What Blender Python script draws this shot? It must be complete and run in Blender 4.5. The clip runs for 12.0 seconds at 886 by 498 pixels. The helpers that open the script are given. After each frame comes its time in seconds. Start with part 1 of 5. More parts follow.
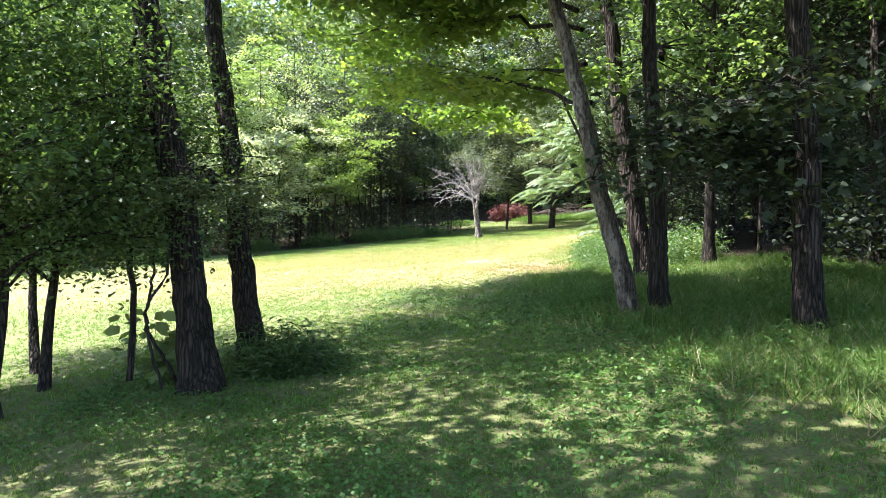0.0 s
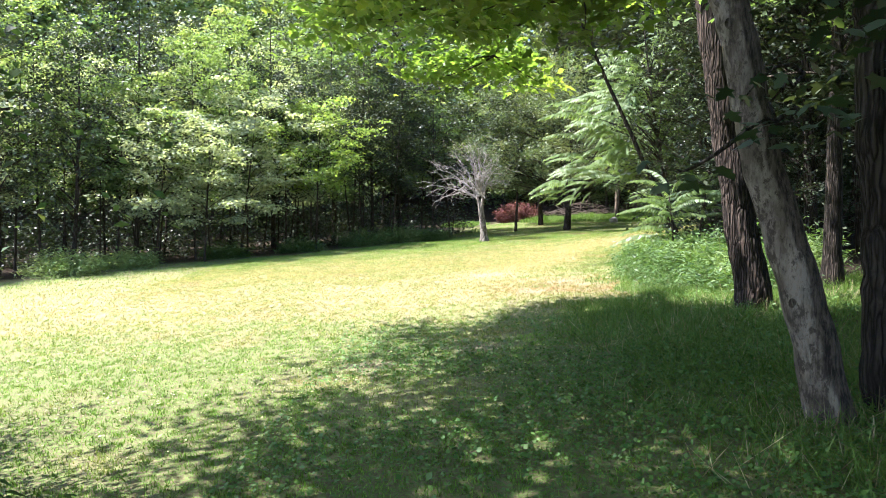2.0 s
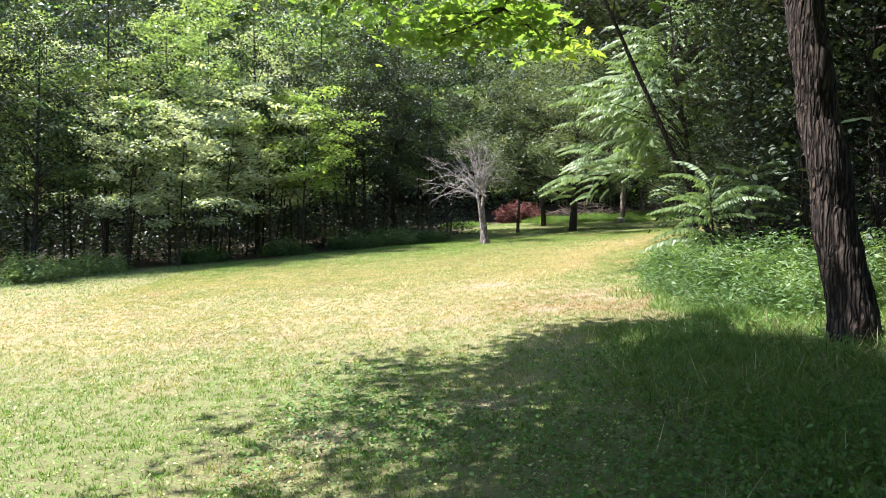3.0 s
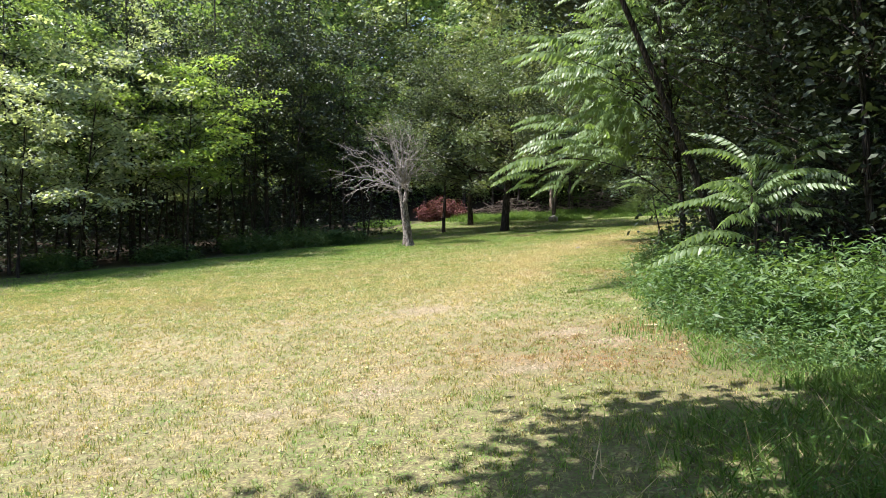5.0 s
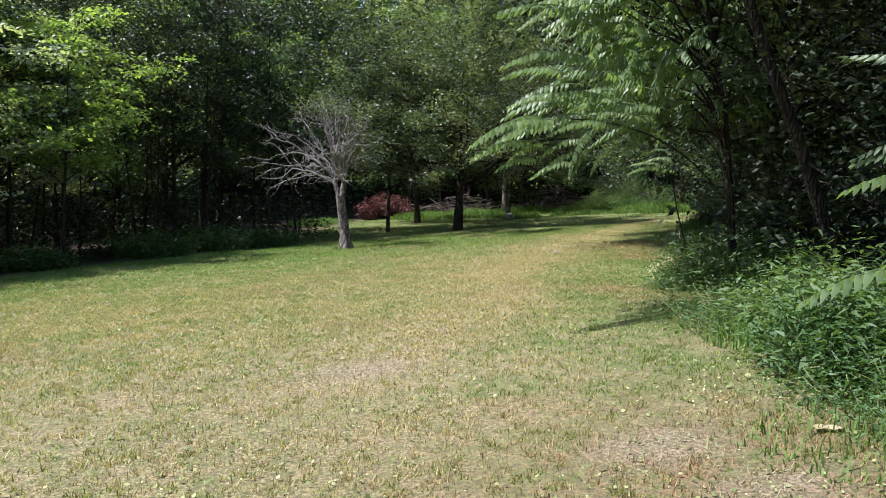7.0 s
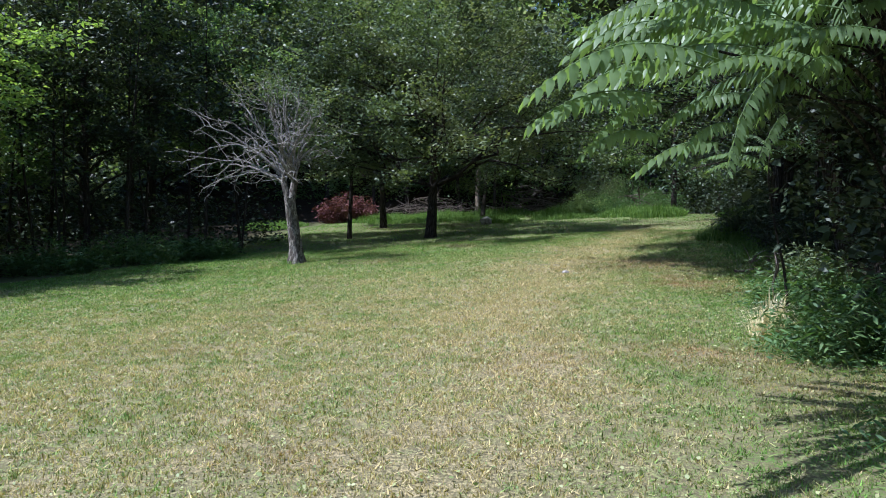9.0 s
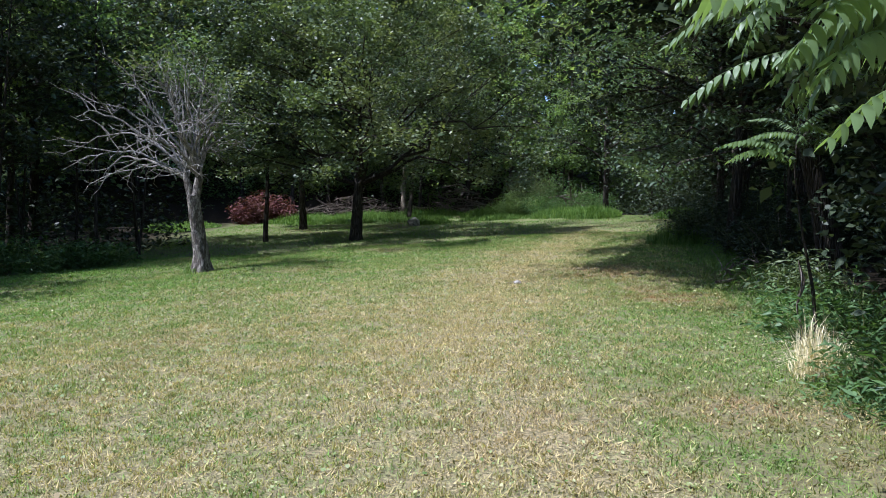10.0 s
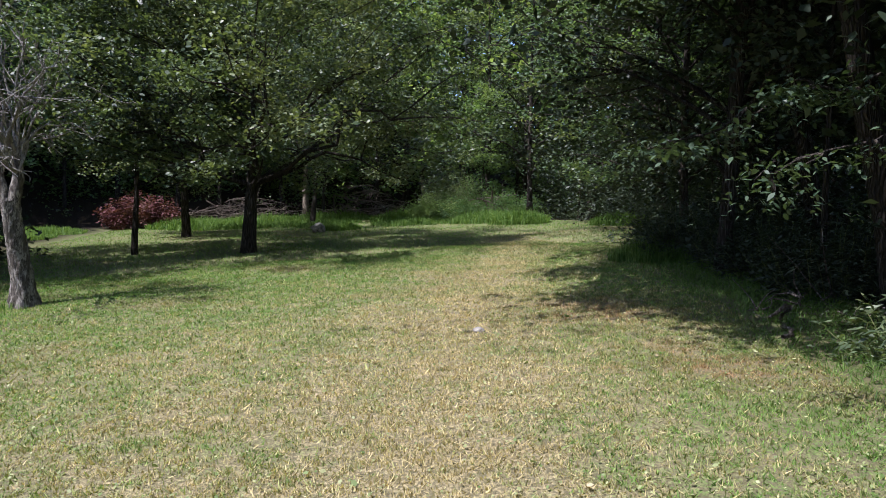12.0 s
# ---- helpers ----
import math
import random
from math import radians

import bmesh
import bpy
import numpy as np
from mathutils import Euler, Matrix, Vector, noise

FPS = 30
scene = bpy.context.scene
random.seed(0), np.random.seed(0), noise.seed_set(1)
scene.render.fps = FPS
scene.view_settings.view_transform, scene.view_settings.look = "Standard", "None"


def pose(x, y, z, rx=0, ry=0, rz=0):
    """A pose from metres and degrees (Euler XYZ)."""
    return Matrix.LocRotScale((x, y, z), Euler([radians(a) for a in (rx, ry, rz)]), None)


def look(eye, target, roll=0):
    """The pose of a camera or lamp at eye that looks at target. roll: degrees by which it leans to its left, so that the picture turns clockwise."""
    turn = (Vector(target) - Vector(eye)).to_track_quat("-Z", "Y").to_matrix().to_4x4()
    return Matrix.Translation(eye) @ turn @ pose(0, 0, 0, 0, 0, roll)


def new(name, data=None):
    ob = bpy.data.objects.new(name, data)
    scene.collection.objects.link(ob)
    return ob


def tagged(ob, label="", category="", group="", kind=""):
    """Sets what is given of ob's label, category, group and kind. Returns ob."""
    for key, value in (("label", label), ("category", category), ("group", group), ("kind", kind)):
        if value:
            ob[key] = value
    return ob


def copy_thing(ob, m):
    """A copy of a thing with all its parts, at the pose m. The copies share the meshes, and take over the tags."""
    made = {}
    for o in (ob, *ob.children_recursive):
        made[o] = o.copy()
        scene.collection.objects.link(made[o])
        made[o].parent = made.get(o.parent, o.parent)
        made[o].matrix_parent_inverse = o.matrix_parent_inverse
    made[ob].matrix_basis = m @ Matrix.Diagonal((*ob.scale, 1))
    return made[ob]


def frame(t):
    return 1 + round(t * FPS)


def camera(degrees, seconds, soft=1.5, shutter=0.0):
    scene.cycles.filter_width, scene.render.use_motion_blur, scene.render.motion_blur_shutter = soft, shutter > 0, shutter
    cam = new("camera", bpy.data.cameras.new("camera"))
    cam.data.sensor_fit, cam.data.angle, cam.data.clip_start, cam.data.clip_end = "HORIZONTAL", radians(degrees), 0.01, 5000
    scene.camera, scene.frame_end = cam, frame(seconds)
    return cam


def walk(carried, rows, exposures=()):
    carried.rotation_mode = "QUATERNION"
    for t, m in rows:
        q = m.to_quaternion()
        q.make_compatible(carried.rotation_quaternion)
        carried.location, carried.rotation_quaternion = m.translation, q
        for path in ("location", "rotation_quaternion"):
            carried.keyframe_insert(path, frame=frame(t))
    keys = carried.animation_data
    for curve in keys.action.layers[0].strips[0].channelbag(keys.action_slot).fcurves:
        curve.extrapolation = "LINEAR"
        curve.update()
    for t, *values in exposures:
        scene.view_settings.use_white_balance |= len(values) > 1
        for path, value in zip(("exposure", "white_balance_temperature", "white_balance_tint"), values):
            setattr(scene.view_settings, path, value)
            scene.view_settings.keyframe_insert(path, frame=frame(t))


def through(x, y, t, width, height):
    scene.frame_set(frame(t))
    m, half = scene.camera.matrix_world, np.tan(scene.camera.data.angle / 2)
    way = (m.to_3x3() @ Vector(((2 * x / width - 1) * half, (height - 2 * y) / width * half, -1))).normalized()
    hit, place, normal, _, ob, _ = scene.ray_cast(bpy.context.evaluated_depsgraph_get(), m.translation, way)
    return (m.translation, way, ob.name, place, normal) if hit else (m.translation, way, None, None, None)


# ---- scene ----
cam = camera(63.6, 12.0, soft=0.6)
METRES, EYE, TILT, LEAN, TURN = 25.862, 1.5, 0.0, 0.0, 0.0
ROWS = [
    (0.0, 0.0, 0.0, 0.0, 0.02, -1.47, -0.73),
    (0.5, -0.0014, 0.0478, -0.0002, 0.09, -1.42, -0.73),
    (1.0, -0.0015, 0.1019, 0.001, 0.08, -1.41, -0.75),
    (1.5, 0.0014, 0.1553, 0.0015, 0.16, -1.38, -0.64),
    (2.0, 0.0052, 0.2065, 0.0028, 0.26, -1.37, -0.63),
    (2.5, 0.0068, 0.2549, 0.0042, 0.32, -1.37, -0.65),
    (4.5, 0.0068, 0.425, 0.0074, -3.85, -1.43, -0.65),
    (5.0, 0.0078, 0.4678, 0.0081, -6.47, -1.44, -0.56),
    (5.5, 0.0095, 0.5112, 0.0088, -8.2, -1.49, -0.49),
    (6.0, 0.0135, 0.5518, 0.009, -9.29, -1.51, -0.52),
    (6.5, 0.0181, 0.593, 0.0092, -10.24, -1.52, -0.53),
    (7.0, 0.0233, 0.6321, 0.0094, -11.09, -1.51, -0.54),
    (9.0, 0.0436, 0.7823, 0.0194, -13.97, -1.49, -0.66),
    (9.5, 0.0488, 0.8197, 0.0212, -16.88, -1.49, -0.67),
    (10.0, 0.0548, 0.8567, 0.0217, -20.3, -1.4, -0.63),
    (10.5, 0.0626, 0.893, 0.0241, -22.52, -1.4, -0.59),
    (11.0, 0.0709, 0.9257, 0.0269, -24.28, -1.41, -0.56),
    (11.5, 0.0807, 0.9583, 0.0299, -26.18, -1.41, -0.56),
    (12.0, 0.0921, 0.9905, 0.0329, -28.17, -1.36, -0.56),
]
EXPOSURES = [(0.0, 2.57, 5850, 19), (1.0, 2.67, 5850, 19), (2.5, 2.21, 5900, 20), (4.5, 1.69, 6050, 18), (5.5, 1.51, 6000, 18), (7.0, 1.12, 5700, 18), (9.0, 0.95, 5150, 15), (9.5, 0.97, 5150, 15), (10.5, 0.97, 5400, 19), (12.0, 0.97, 5550, 21)]
walk(cam, [(t, pose(0, 0, EYE, TILT, LEAN, TURN) @ pose(METRES * x, METRES * y, METRES * z, 90 + pitch, roll, yaw)) for t, x, y, z, yaw, pitch, roll in ROWS], EXPOSURES)

# ---- sky and sun ----
SUN_TO = Vector((-0.94, -0.04, 1.55)).normalized()
world = bpy.data.worlds.new("sky")
scene.world = world
world.use_nodes = True
wn = world.node_tree.nodes
sky = wn.new("ShaderNodeTexSky")
sky.sky_type, sky.sun_disc = "NISHITA", False
sky.sun_elevation = math.asin(SUN_TO.z)
sky.sun_rotation = math.atan2(SUN_TO.x, SUN_TO.y)
world.node_tree.links.new(sky.outputs[0], wn["Background"].inputs[0])
wn["Background"].inputs[1].default_value = 0.125
sun = new("sun", bpy.data.lights.new("sun", "SUN"))
sun.data.energy, sun.data.angle, sun.data.color = 5.0, radians(0.55), (1.0, 0.94, 0.84)
sun.matrix_world = look(SUN_TO * 60, (0, 0, 0))


# ---- materials ----
class Nodes:
    def __init__(self, name):
        self.mat = bpy.data.materials.new(name)
        self.mat.use_nodes = True
        self.tree = self.mat.node_tree
        self.tree.nodes.clear()
        self.out = self.add("ShaderNodeOutputMaterial")

    def add(self, kind):
        return self.tree.nodes.new(kind)

    def link(self, a, b):
        self.tree.links.new(a, b)

    def noise(self, scale, detail=4.0, coords=None, rough=0.55, stretch=None):
        n = self.add("ShaderNodeTexNoise")
        n.inputs["Scale"].default_value, n.inputs["Detail"].default_value, n.inputs["Roughness"].default_value = scale, detail, rough
        if coords is None:
            coords = self.add("ShaderNodeNewGeometry").outputs["Position"]
        if stretch:
            m = self.add("ShaderNodeMapping")
            m.inputs["Scale"].default_value = stretch
            self.link(coords, m.inputs["Vector"])
            coords = m.outputs[0]
        self.link(coords, n.inputs["Vector"])
        return n.outputs["Fac"]

    def ramp(self, fac, stops):
        r = self.add("ShaderNodeValToRGB")
        e = r.color_ramp.elements
        while len(e) < len(stops):
            e.new(0.5)
        for el, (p, c) in zip(e, stops):
            el.position, el.color = p, (*c, 1)
        self.link(fac, r.inputs[0])
        return r.outputs[0]

    def mix(self, fac, a, b, mode="MIX"):
        m = self.add("ShaderNodeMix")
        m.data_type, m.blend_type = "RGBA", mode
        for sock, v in ((m.inputs[0], fac), (m.inputs[6], a), (m.inputs[7], b)):
            if isinstance(v, (int, float)):
                sock.default_value = v
            elif isinstance(v, tuple):
                sock.default_value = (*v, 1)
            else:
                self.link(v, sock)
        return m.outputs[2]

    def hsv(self, col, h=0.5, s=1.0, v=1.0):
        n = self.add("ShaderNodeHueSaturation")
        for sock, val in ((n.inputs[0], h), (n.inputs[1], s), (n.inputs[2], v)):
            if isinstance(val, (int, float)):
                sock.default_value = val
            else:
                self.link(val, sock)
        self.link(col, n.inputs[4])
        return n.outputs[0]

    def span(self, fac, lo, hi):
        n = self.add("ShaderNodeMapRange")
        self.link(fac, n.inputs[0])
        n.inputs[3].default_value, n.inputs[4].default_value = lo, hi
        return n.outputs[0]

    def attribute(self, name):
        n = self.add("ShaderNodeAttribute")
        n.attribute_name = name
        return n.outputs["Fac"]

    def island(self):
        return self.add("ShaderNodeNewGeometry").outputs["Random Per Island"]

    def solid(self, col, rough=0.8, bump=None, strength=0.5, distance=0.02, spec=0.3):
        p = self.add("ShaderNodeBsdfPrincipled")
        p.inputs["Roughness"].default_value = rough
        p.inputs["Specular IOR Level"].default_value = spec
        self.link(col, p.inputs["Base Color"])
        if bump is not None:
            b = self.add("ShaderNodeBump")
            b.inputs["Strength"].default_value, b.inputs["Distance"].default_value = strength, distance
            self.link(bump, b.inputs["Height"])
            self.link(b.outputs[0], p.inputs["Normal"])
        self.link(p.outputs[0], self.out.inputs[0])
        return self.mat

    def leafy(self, col, through=0.4, rough=0.5, spec=0.35, glow=(1.25, 1.3, 0.5)):
        p = self.add("ShaderNodeBsdfPrincipled")
        p.inputs["Roughness"].default_value, p.inputs["Specular IOR Level"].default_value = rough, spec
        self.link(col, p.inputs["Base Color"])
        t = self.add("ShaderNodeBsdfTranslucent")
        self.link(self.mix(1.0, col, glow, "MULTIPLY"), t.inputs["Color"])
        m = self.add("ShaderNodeMixShader")
        m.inputs[0].default_value = through
        self.link(p.outputs[0], m.inputs[1])
        self.link(t.outputs[0], m.inputs[2])
        self.link(m.outputs[0], self.out.inputs[0])
        return self.mat


def leaf_material(name, dark, light, yellow=None, through=0.4, patch=0.35, rough=0.45, spec=0.5, vivid=0.78):
    """Leaves: a tone of its own for each leaf, and lighter or yellower sprays."""
    n = Nodes(name)
    col = n.mix(n.island(), dark, light)
    if yellow:
        col = n.mix(n.ramp(n.noise(patch, 3), [(0.5, (0, 0, 0)), (0.68, (1, 1, 1))]), col, yellow)
    col = n.hsv(col, v=n.span(n.noise(1.7, 3), 0.65, 1.35))
    return n.leafy(n.hsv(col, s=vivid), through, rough, spec)


def bark_material(name, dark, light, scale=1.0, moss=None, rough=0.9):
    n = Nodes(name)
    c = n.add("ShaderNodeTexCoord").outputs["Object"]
    fine = n.noise(30 * scale, 6, c, 0.65, (1, 1, 0.2))
    wobble = n.add("ShaderNodeTexNoise")
    wobble.inputs["Scale"].default_value = 5.0
    n.link(c, wobble.inputs["Vector"])
    shift = n.add("ShaderNodeVectorMath")
    shift.operation = "MULTIPLY_ADD"
    n.link(wobble.outputs["Color"], shift.inputs[0])
    shift.inputs[1].default_value = (0.05, 0.05, 0.12)
    n.link(c, shift.inputs[2])
    size = n.add("ShaderNodeMapping")
    size.inputs["Scale"].default_value = (26 * scale, 26 * scale, 1.5 * scale)
    n.link(shift.outputs[0], size.inputs["Vector"])
    plates = n.add("ShaderNodeTexVoronoi")
    plates.feature = "DISTANCE_TO_EDGE"
    plates.inputs["Scale"].default_value = 1.0
    n.link(size.outputs[0], plates.inputs["Vector"])
    crest = n.ramp(plates.outputs["Distance"], [(0.03, (0, 0, 0)), (0.28, (1, 1, 1))])
    grain = n.mix(0.5, crest, fine)
    col = n.mix(n.ramp(grain, [(0.22, (0, 0, 0)), (0.78, (1, 1, 1))]), dark, light)
    col = n.hsv(col, v=n.span(n.noise(2.2, 5, c), 0.45, 1.5))
    if moss:
        col = n.mix(n.ramp(n.noise(3.1, 5, c), [(0.52, (0, 0, 0)), (0.66, (0.8, 0.8, 0.8))]), col, moss)
    return n.solid(col, rough, grain, 1.0, 0.06, 0.2)


def flaky_bark(name, dark, mid, light, scale=1.0):
    """Thin bark that peels in small patches, with fine upright cracks and dark scars."""
    n = Nodes(name)
    c = n.add("ShaderNodeTexCoord").outputs["Object"]
    patch = n.noise(7 * scale, 7, c, 0.68, (1, 1, 0.45))
    cracks = n.noise(42 * scale, 6, c, 0.7, (1, 1, 0.16))
    scars = n.noise(13 * scale, 5, c, 0.75, (1, 1, 0.6))
    col = n.mix(n.ramp(patch, [(0.47, (0, 0, 0)), (0.56, (1, 1, 1))]), mid, light)
    col = n.mix(n.ramp(cracks, [(0.40, (0.85, 0.85, 0.85)), (0.52, (0, 0, 0))]), col, dark)
    col = n.mix(n.ramp(scars, [(0.38, (0.95, 0.95, 0.95)), (0.45, (0, 0, 0))]), col, dark)
    col = n.hsv(col, v=n.span(n.noise(1.6, 4, c), 0.6, 1.35))
    return n.solid(col, 0.9, n.mix(0.45, patch, cracks), 1.0, 0.07, 0.2)


def maple_bark():
    """Old maple bark: peeled smooth, with sunlight painted in as pale, on the sunward side; dark and plated on the
    other.
    """
    n = Nodes("peeling_maple_bark")
    c = n.add("ShaderNodeTexCoord").outputs["Object"]
    plates = n.noise(34, 6, c, 0.7, (1, 1, 0.22))
    patch = n.noise(6, 6, c, 0.66, (1, 1, 0.4))
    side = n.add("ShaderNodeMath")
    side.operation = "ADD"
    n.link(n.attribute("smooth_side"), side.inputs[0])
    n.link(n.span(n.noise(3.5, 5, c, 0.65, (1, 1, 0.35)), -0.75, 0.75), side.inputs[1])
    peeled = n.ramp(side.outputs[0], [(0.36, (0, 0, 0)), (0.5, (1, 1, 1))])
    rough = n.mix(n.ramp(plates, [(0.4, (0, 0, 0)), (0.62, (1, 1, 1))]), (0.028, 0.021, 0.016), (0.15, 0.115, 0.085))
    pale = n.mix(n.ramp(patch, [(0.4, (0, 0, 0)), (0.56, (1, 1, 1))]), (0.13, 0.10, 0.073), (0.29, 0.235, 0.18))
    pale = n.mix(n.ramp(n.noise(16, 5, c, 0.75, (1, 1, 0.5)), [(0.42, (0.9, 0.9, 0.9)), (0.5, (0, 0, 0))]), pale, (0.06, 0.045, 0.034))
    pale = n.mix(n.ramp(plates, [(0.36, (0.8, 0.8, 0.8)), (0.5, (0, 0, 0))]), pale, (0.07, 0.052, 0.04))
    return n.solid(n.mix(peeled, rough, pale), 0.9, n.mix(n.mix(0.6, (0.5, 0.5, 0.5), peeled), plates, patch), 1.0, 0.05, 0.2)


def turf_colour(n, single=None):
    """The lawn's colour by place: green in the moist part under the trees, straw on the open slope, bald brown patches."""
    pos = n.add("ShaderNodeNewGeometry").outputs["Position"]
    green = n.mix(n.noise(5.0, 4, pos), (0.075, 0.155, 0.026), (0.18, 0.29, 0.068))
    straw = n.mix(n.noise(7.0, 4, pos), (0.32, 0.26, 0.12), (0.55, 0.45, 0.255))
    dry = n.attribute("dry")
    wob = n.add("ShaderNodeMath")
    wob.operation = "ADD"
    n.link(dry, wob.inputs[0])
    n.link(n.span(n.mix(0.5, n.noise(1.3, 5, pos, 0.65), n.noise(11.0, 3, pos, 0.6)), -1.55, 1.15), wob.inputs[1])
    tone = wob.outputs[0]
    if single is not None:
        each = n.add("ShaderNodeMath")
        each.operation = "ADD"
        n.link(tone, each.inputs[0])
        n.link(n.span(single, -0.34, 0.34), each.inputs[1])
        tone = each.outputs[0]
    col = n.mix(n.ramp(tone, [(0.22, (0, 0, 0)), (0.82, (1, 1, 1))]), green, straw)
    brown = n.ramp(n.noise(0.55, 5, pos, 0.6), [(0.54, (0, 0, 0)), (0.7, (0.7, 0.7, 0.7))])
    brown = n.mix(1.0, brown, n.ramp(n.noise(16, 3, pos), [(0.4, (0.25, 0.25, 0.25)), (0.6, (1, 1, 1))]), "MULTIPLY")
    col = n.mix(brown, col, (0.36, 0.25, 0.16))
    worn = n.mix(1.0, n.attribute("worn"), n.ramp(n.mix(0.5, n.noise(2.6, 5, pos, 0.65), n.noise(19, 3, pos)), [(0.38, (0, 0, 0)), (0.58, (1, 1, 1))]), "MULTIPLY")
    col = n.mix(worn, col, (0.33, 0.18, 0.105))
    soil = n.mix(1.0, n.attribute("bare"), n.ramp(n.noise(24, 4, pos, 0.7), [(0.3, (0.35, 0.35, 0.35)), (0.6, (1, 1, 1))]), "MULTIPLY")
    return n.mix(soil, col, n.mix(n.noise(45, 3, pos), (0.30, 0.22, 0.16), (0.56, 0.46, 0.37)))


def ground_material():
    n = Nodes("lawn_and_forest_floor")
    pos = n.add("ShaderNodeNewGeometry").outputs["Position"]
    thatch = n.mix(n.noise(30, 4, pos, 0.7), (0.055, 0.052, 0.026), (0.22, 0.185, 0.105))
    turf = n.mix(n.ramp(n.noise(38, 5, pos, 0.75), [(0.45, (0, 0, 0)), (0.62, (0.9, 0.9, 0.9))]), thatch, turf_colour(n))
    # Forest litter, darkened beyond its own brown to hold the shade under trees.
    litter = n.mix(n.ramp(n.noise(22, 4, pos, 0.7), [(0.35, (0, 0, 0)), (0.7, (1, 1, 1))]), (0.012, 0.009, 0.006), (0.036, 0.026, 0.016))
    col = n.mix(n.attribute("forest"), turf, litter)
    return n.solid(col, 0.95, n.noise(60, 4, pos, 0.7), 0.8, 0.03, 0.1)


def blade_material():
    n = Nodes("grass_blades")
    white = n.add("ShaderNodeTexWhiteNoise")
    white.noise_dimensions = "1D"
    n.link(n.island(), white.inputs["W"])
    col = turf_colour(n, n.island())
    col = n.hsv(col, v=n.span(white.outputs["Value"], 0.5, 1.55))
    return n.leafy(col, 0.35, 0.7, 0.08, (1.15, 1.2, 0.5))


def plain_leaf(name, a, b, through=0.3, rough=0.55, spec=0.3):
    n = Nodes(name)
    return n.leafy(n.mix(n.island(), a, b), through, rough, spec)


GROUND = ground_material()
BLADES = blade_material()
LONG_GRASS = plain_leaf("long_grass_blades", (0.05, 0.112, 0.02), (0.17, 0.25, 0.07), 0.35, 0.6, 0.12)
CLOVER = plain_leaf("clover_leaves", (0.045, 0.115, 0.022), (0.125, 0.225, 0.055), 0.25, 0.5, 0.25)
LAWN_WEED = plain_leaf("lawn_weed_leaves", (0.10, 0.16, 0.04), (0.40, 0.40, 0.20), 0.25, 0.5, 0.25)
DEAD_LEAF = plain_leaf("dead_leaves", (0.26, 0.19, 0.10), (0.48, 0.40, 0.25), 0.2)
DRY_GRASS = plain_leaf("dry_grass_stalks", (0.55, 0.46, 0.28), (0.8, 0.72, 0.52), 0.25)
MAPLE = leaf_material("maple_leaves", (0.10, 0.185, 0.03), (0.20, 0.30, 0.055), (0.31, 0.36, 0.06), 0.6, spec=0.3, vivid=0.92)
FOREST_LEAF = leaf_material("forest_leaves", (0.065, 0.135, 0.035), (0.15, 0.25, 0.07), (0.22, 0.30, 0.08), 0.5, 0.25, spec=0.35)
LIGHT_LEAF = leaf_material("light_green_leaves", (0.13, 0.22, 0.06), (0.26, 0.35, 0.12), (0.33, 0.39, 0.14), 0.45, 0.3, spec=0.3, vivid=0.88)
ACACIA_LEAF = leaf_material("yellow_green_leaves", (0.16, 0.27, 0.05), (0.30, 0.39, 0.09), None, 0.5, spec=0.3, vivid=0.92)
PALE_LEAF = leaf_material("silvery_leaves", (0.23, 0.29, 0.17), (0.44, 0.49, 0.33), None, 0.45, vivid=0.85)
# Shade inside the wood and under boughs is put into this darker leaf colour.
SHADED_LEAF = leaf_material("shade_leaves", (0.021, 0.036, 0.016), (0.058, 0.082, 0.038), None, 0.22, spec=0.2)
ORCHARD_LEAF = leaf_material("orchard_leaves", (0.036, 0.066, 0.022), (0.125, 0.175, 0.06), (0.19, 0.22, 0.07), 0.33, 0.5, spec=0.3)
# Greyish green, darkened further for the shade these branches hang in.
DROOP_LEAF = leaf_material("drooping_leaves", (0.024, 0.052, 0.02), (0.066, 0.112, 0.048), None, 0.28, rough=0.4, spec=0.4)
BUSH_LEAF = leaf_material("bush_leaves", (0.034, 0.085, 0.02), (0.115, 0.20, 0.048), None, 0.5, spec=0.25)
EDGE_LEAF = leaf_material("edge_tree_leaves", (0.045, 0.10, 0.038), (0.13, 0.205, 0.085), (0.19, 0.22, 0.06), 0.42, 0.5, spec=0.35)
FROND = leaf_material("frond_leaflets", (0.085, 0.175, 0.048), (0.19, 0.285, 0.095), None, 0.52, rough=0.42, spec=0.42)
SHRUB_LEAF = leaf_material("shrub_leaves", (0.035, 0.09, 0.022), (0.105, 0.19, 0.055), (0.15, 0.235, 0.07), 0.4, 0.9, 0.5, 0.28, vivid=0.88)
RED_LEAF = leaf_material("red_leaves", (0.075, 0.014, 0.016), (0.15, 0.034, 0.034), (0.15, 0.06, 0.045), 0.2, 1.2, 0.6, 0.15)
BARK = bark_material("furrowed_bark", (0.012, 0.009, 0.007), (0.082, 0.062, 0.047))
GREY_BARK = flaky_bark("grey_flaking_bark", (0.045, 0.032, 0.022), (0.17, 0.132, 0.096), (0.30, 0.25, 0.195))
MAPLE_BARK = maple_bark()
DARK_BARK = bark_material("dark_bark", (0.02, 0.016, 0.012), (0.085, 0.068, 0.052))
DEAD_BARK = flaky_bark("weathered_pale_bark", (0.04, 0.033, 0.027), (0.105, 0.088, 0.073), (0.33, 0.295, 0.255), 1.3)
TWIG = flaky_bark("bleached_twigs", (0.10, 0.085, 0.073), (0.27, 0.245, 0.215), (0.40, 0.37, 0.335), 2.0)
BRUSH = bark_material("dead_brush", (0.10, 0.075, 0.055), (0.30, 0.25, 0.21), 1.2)
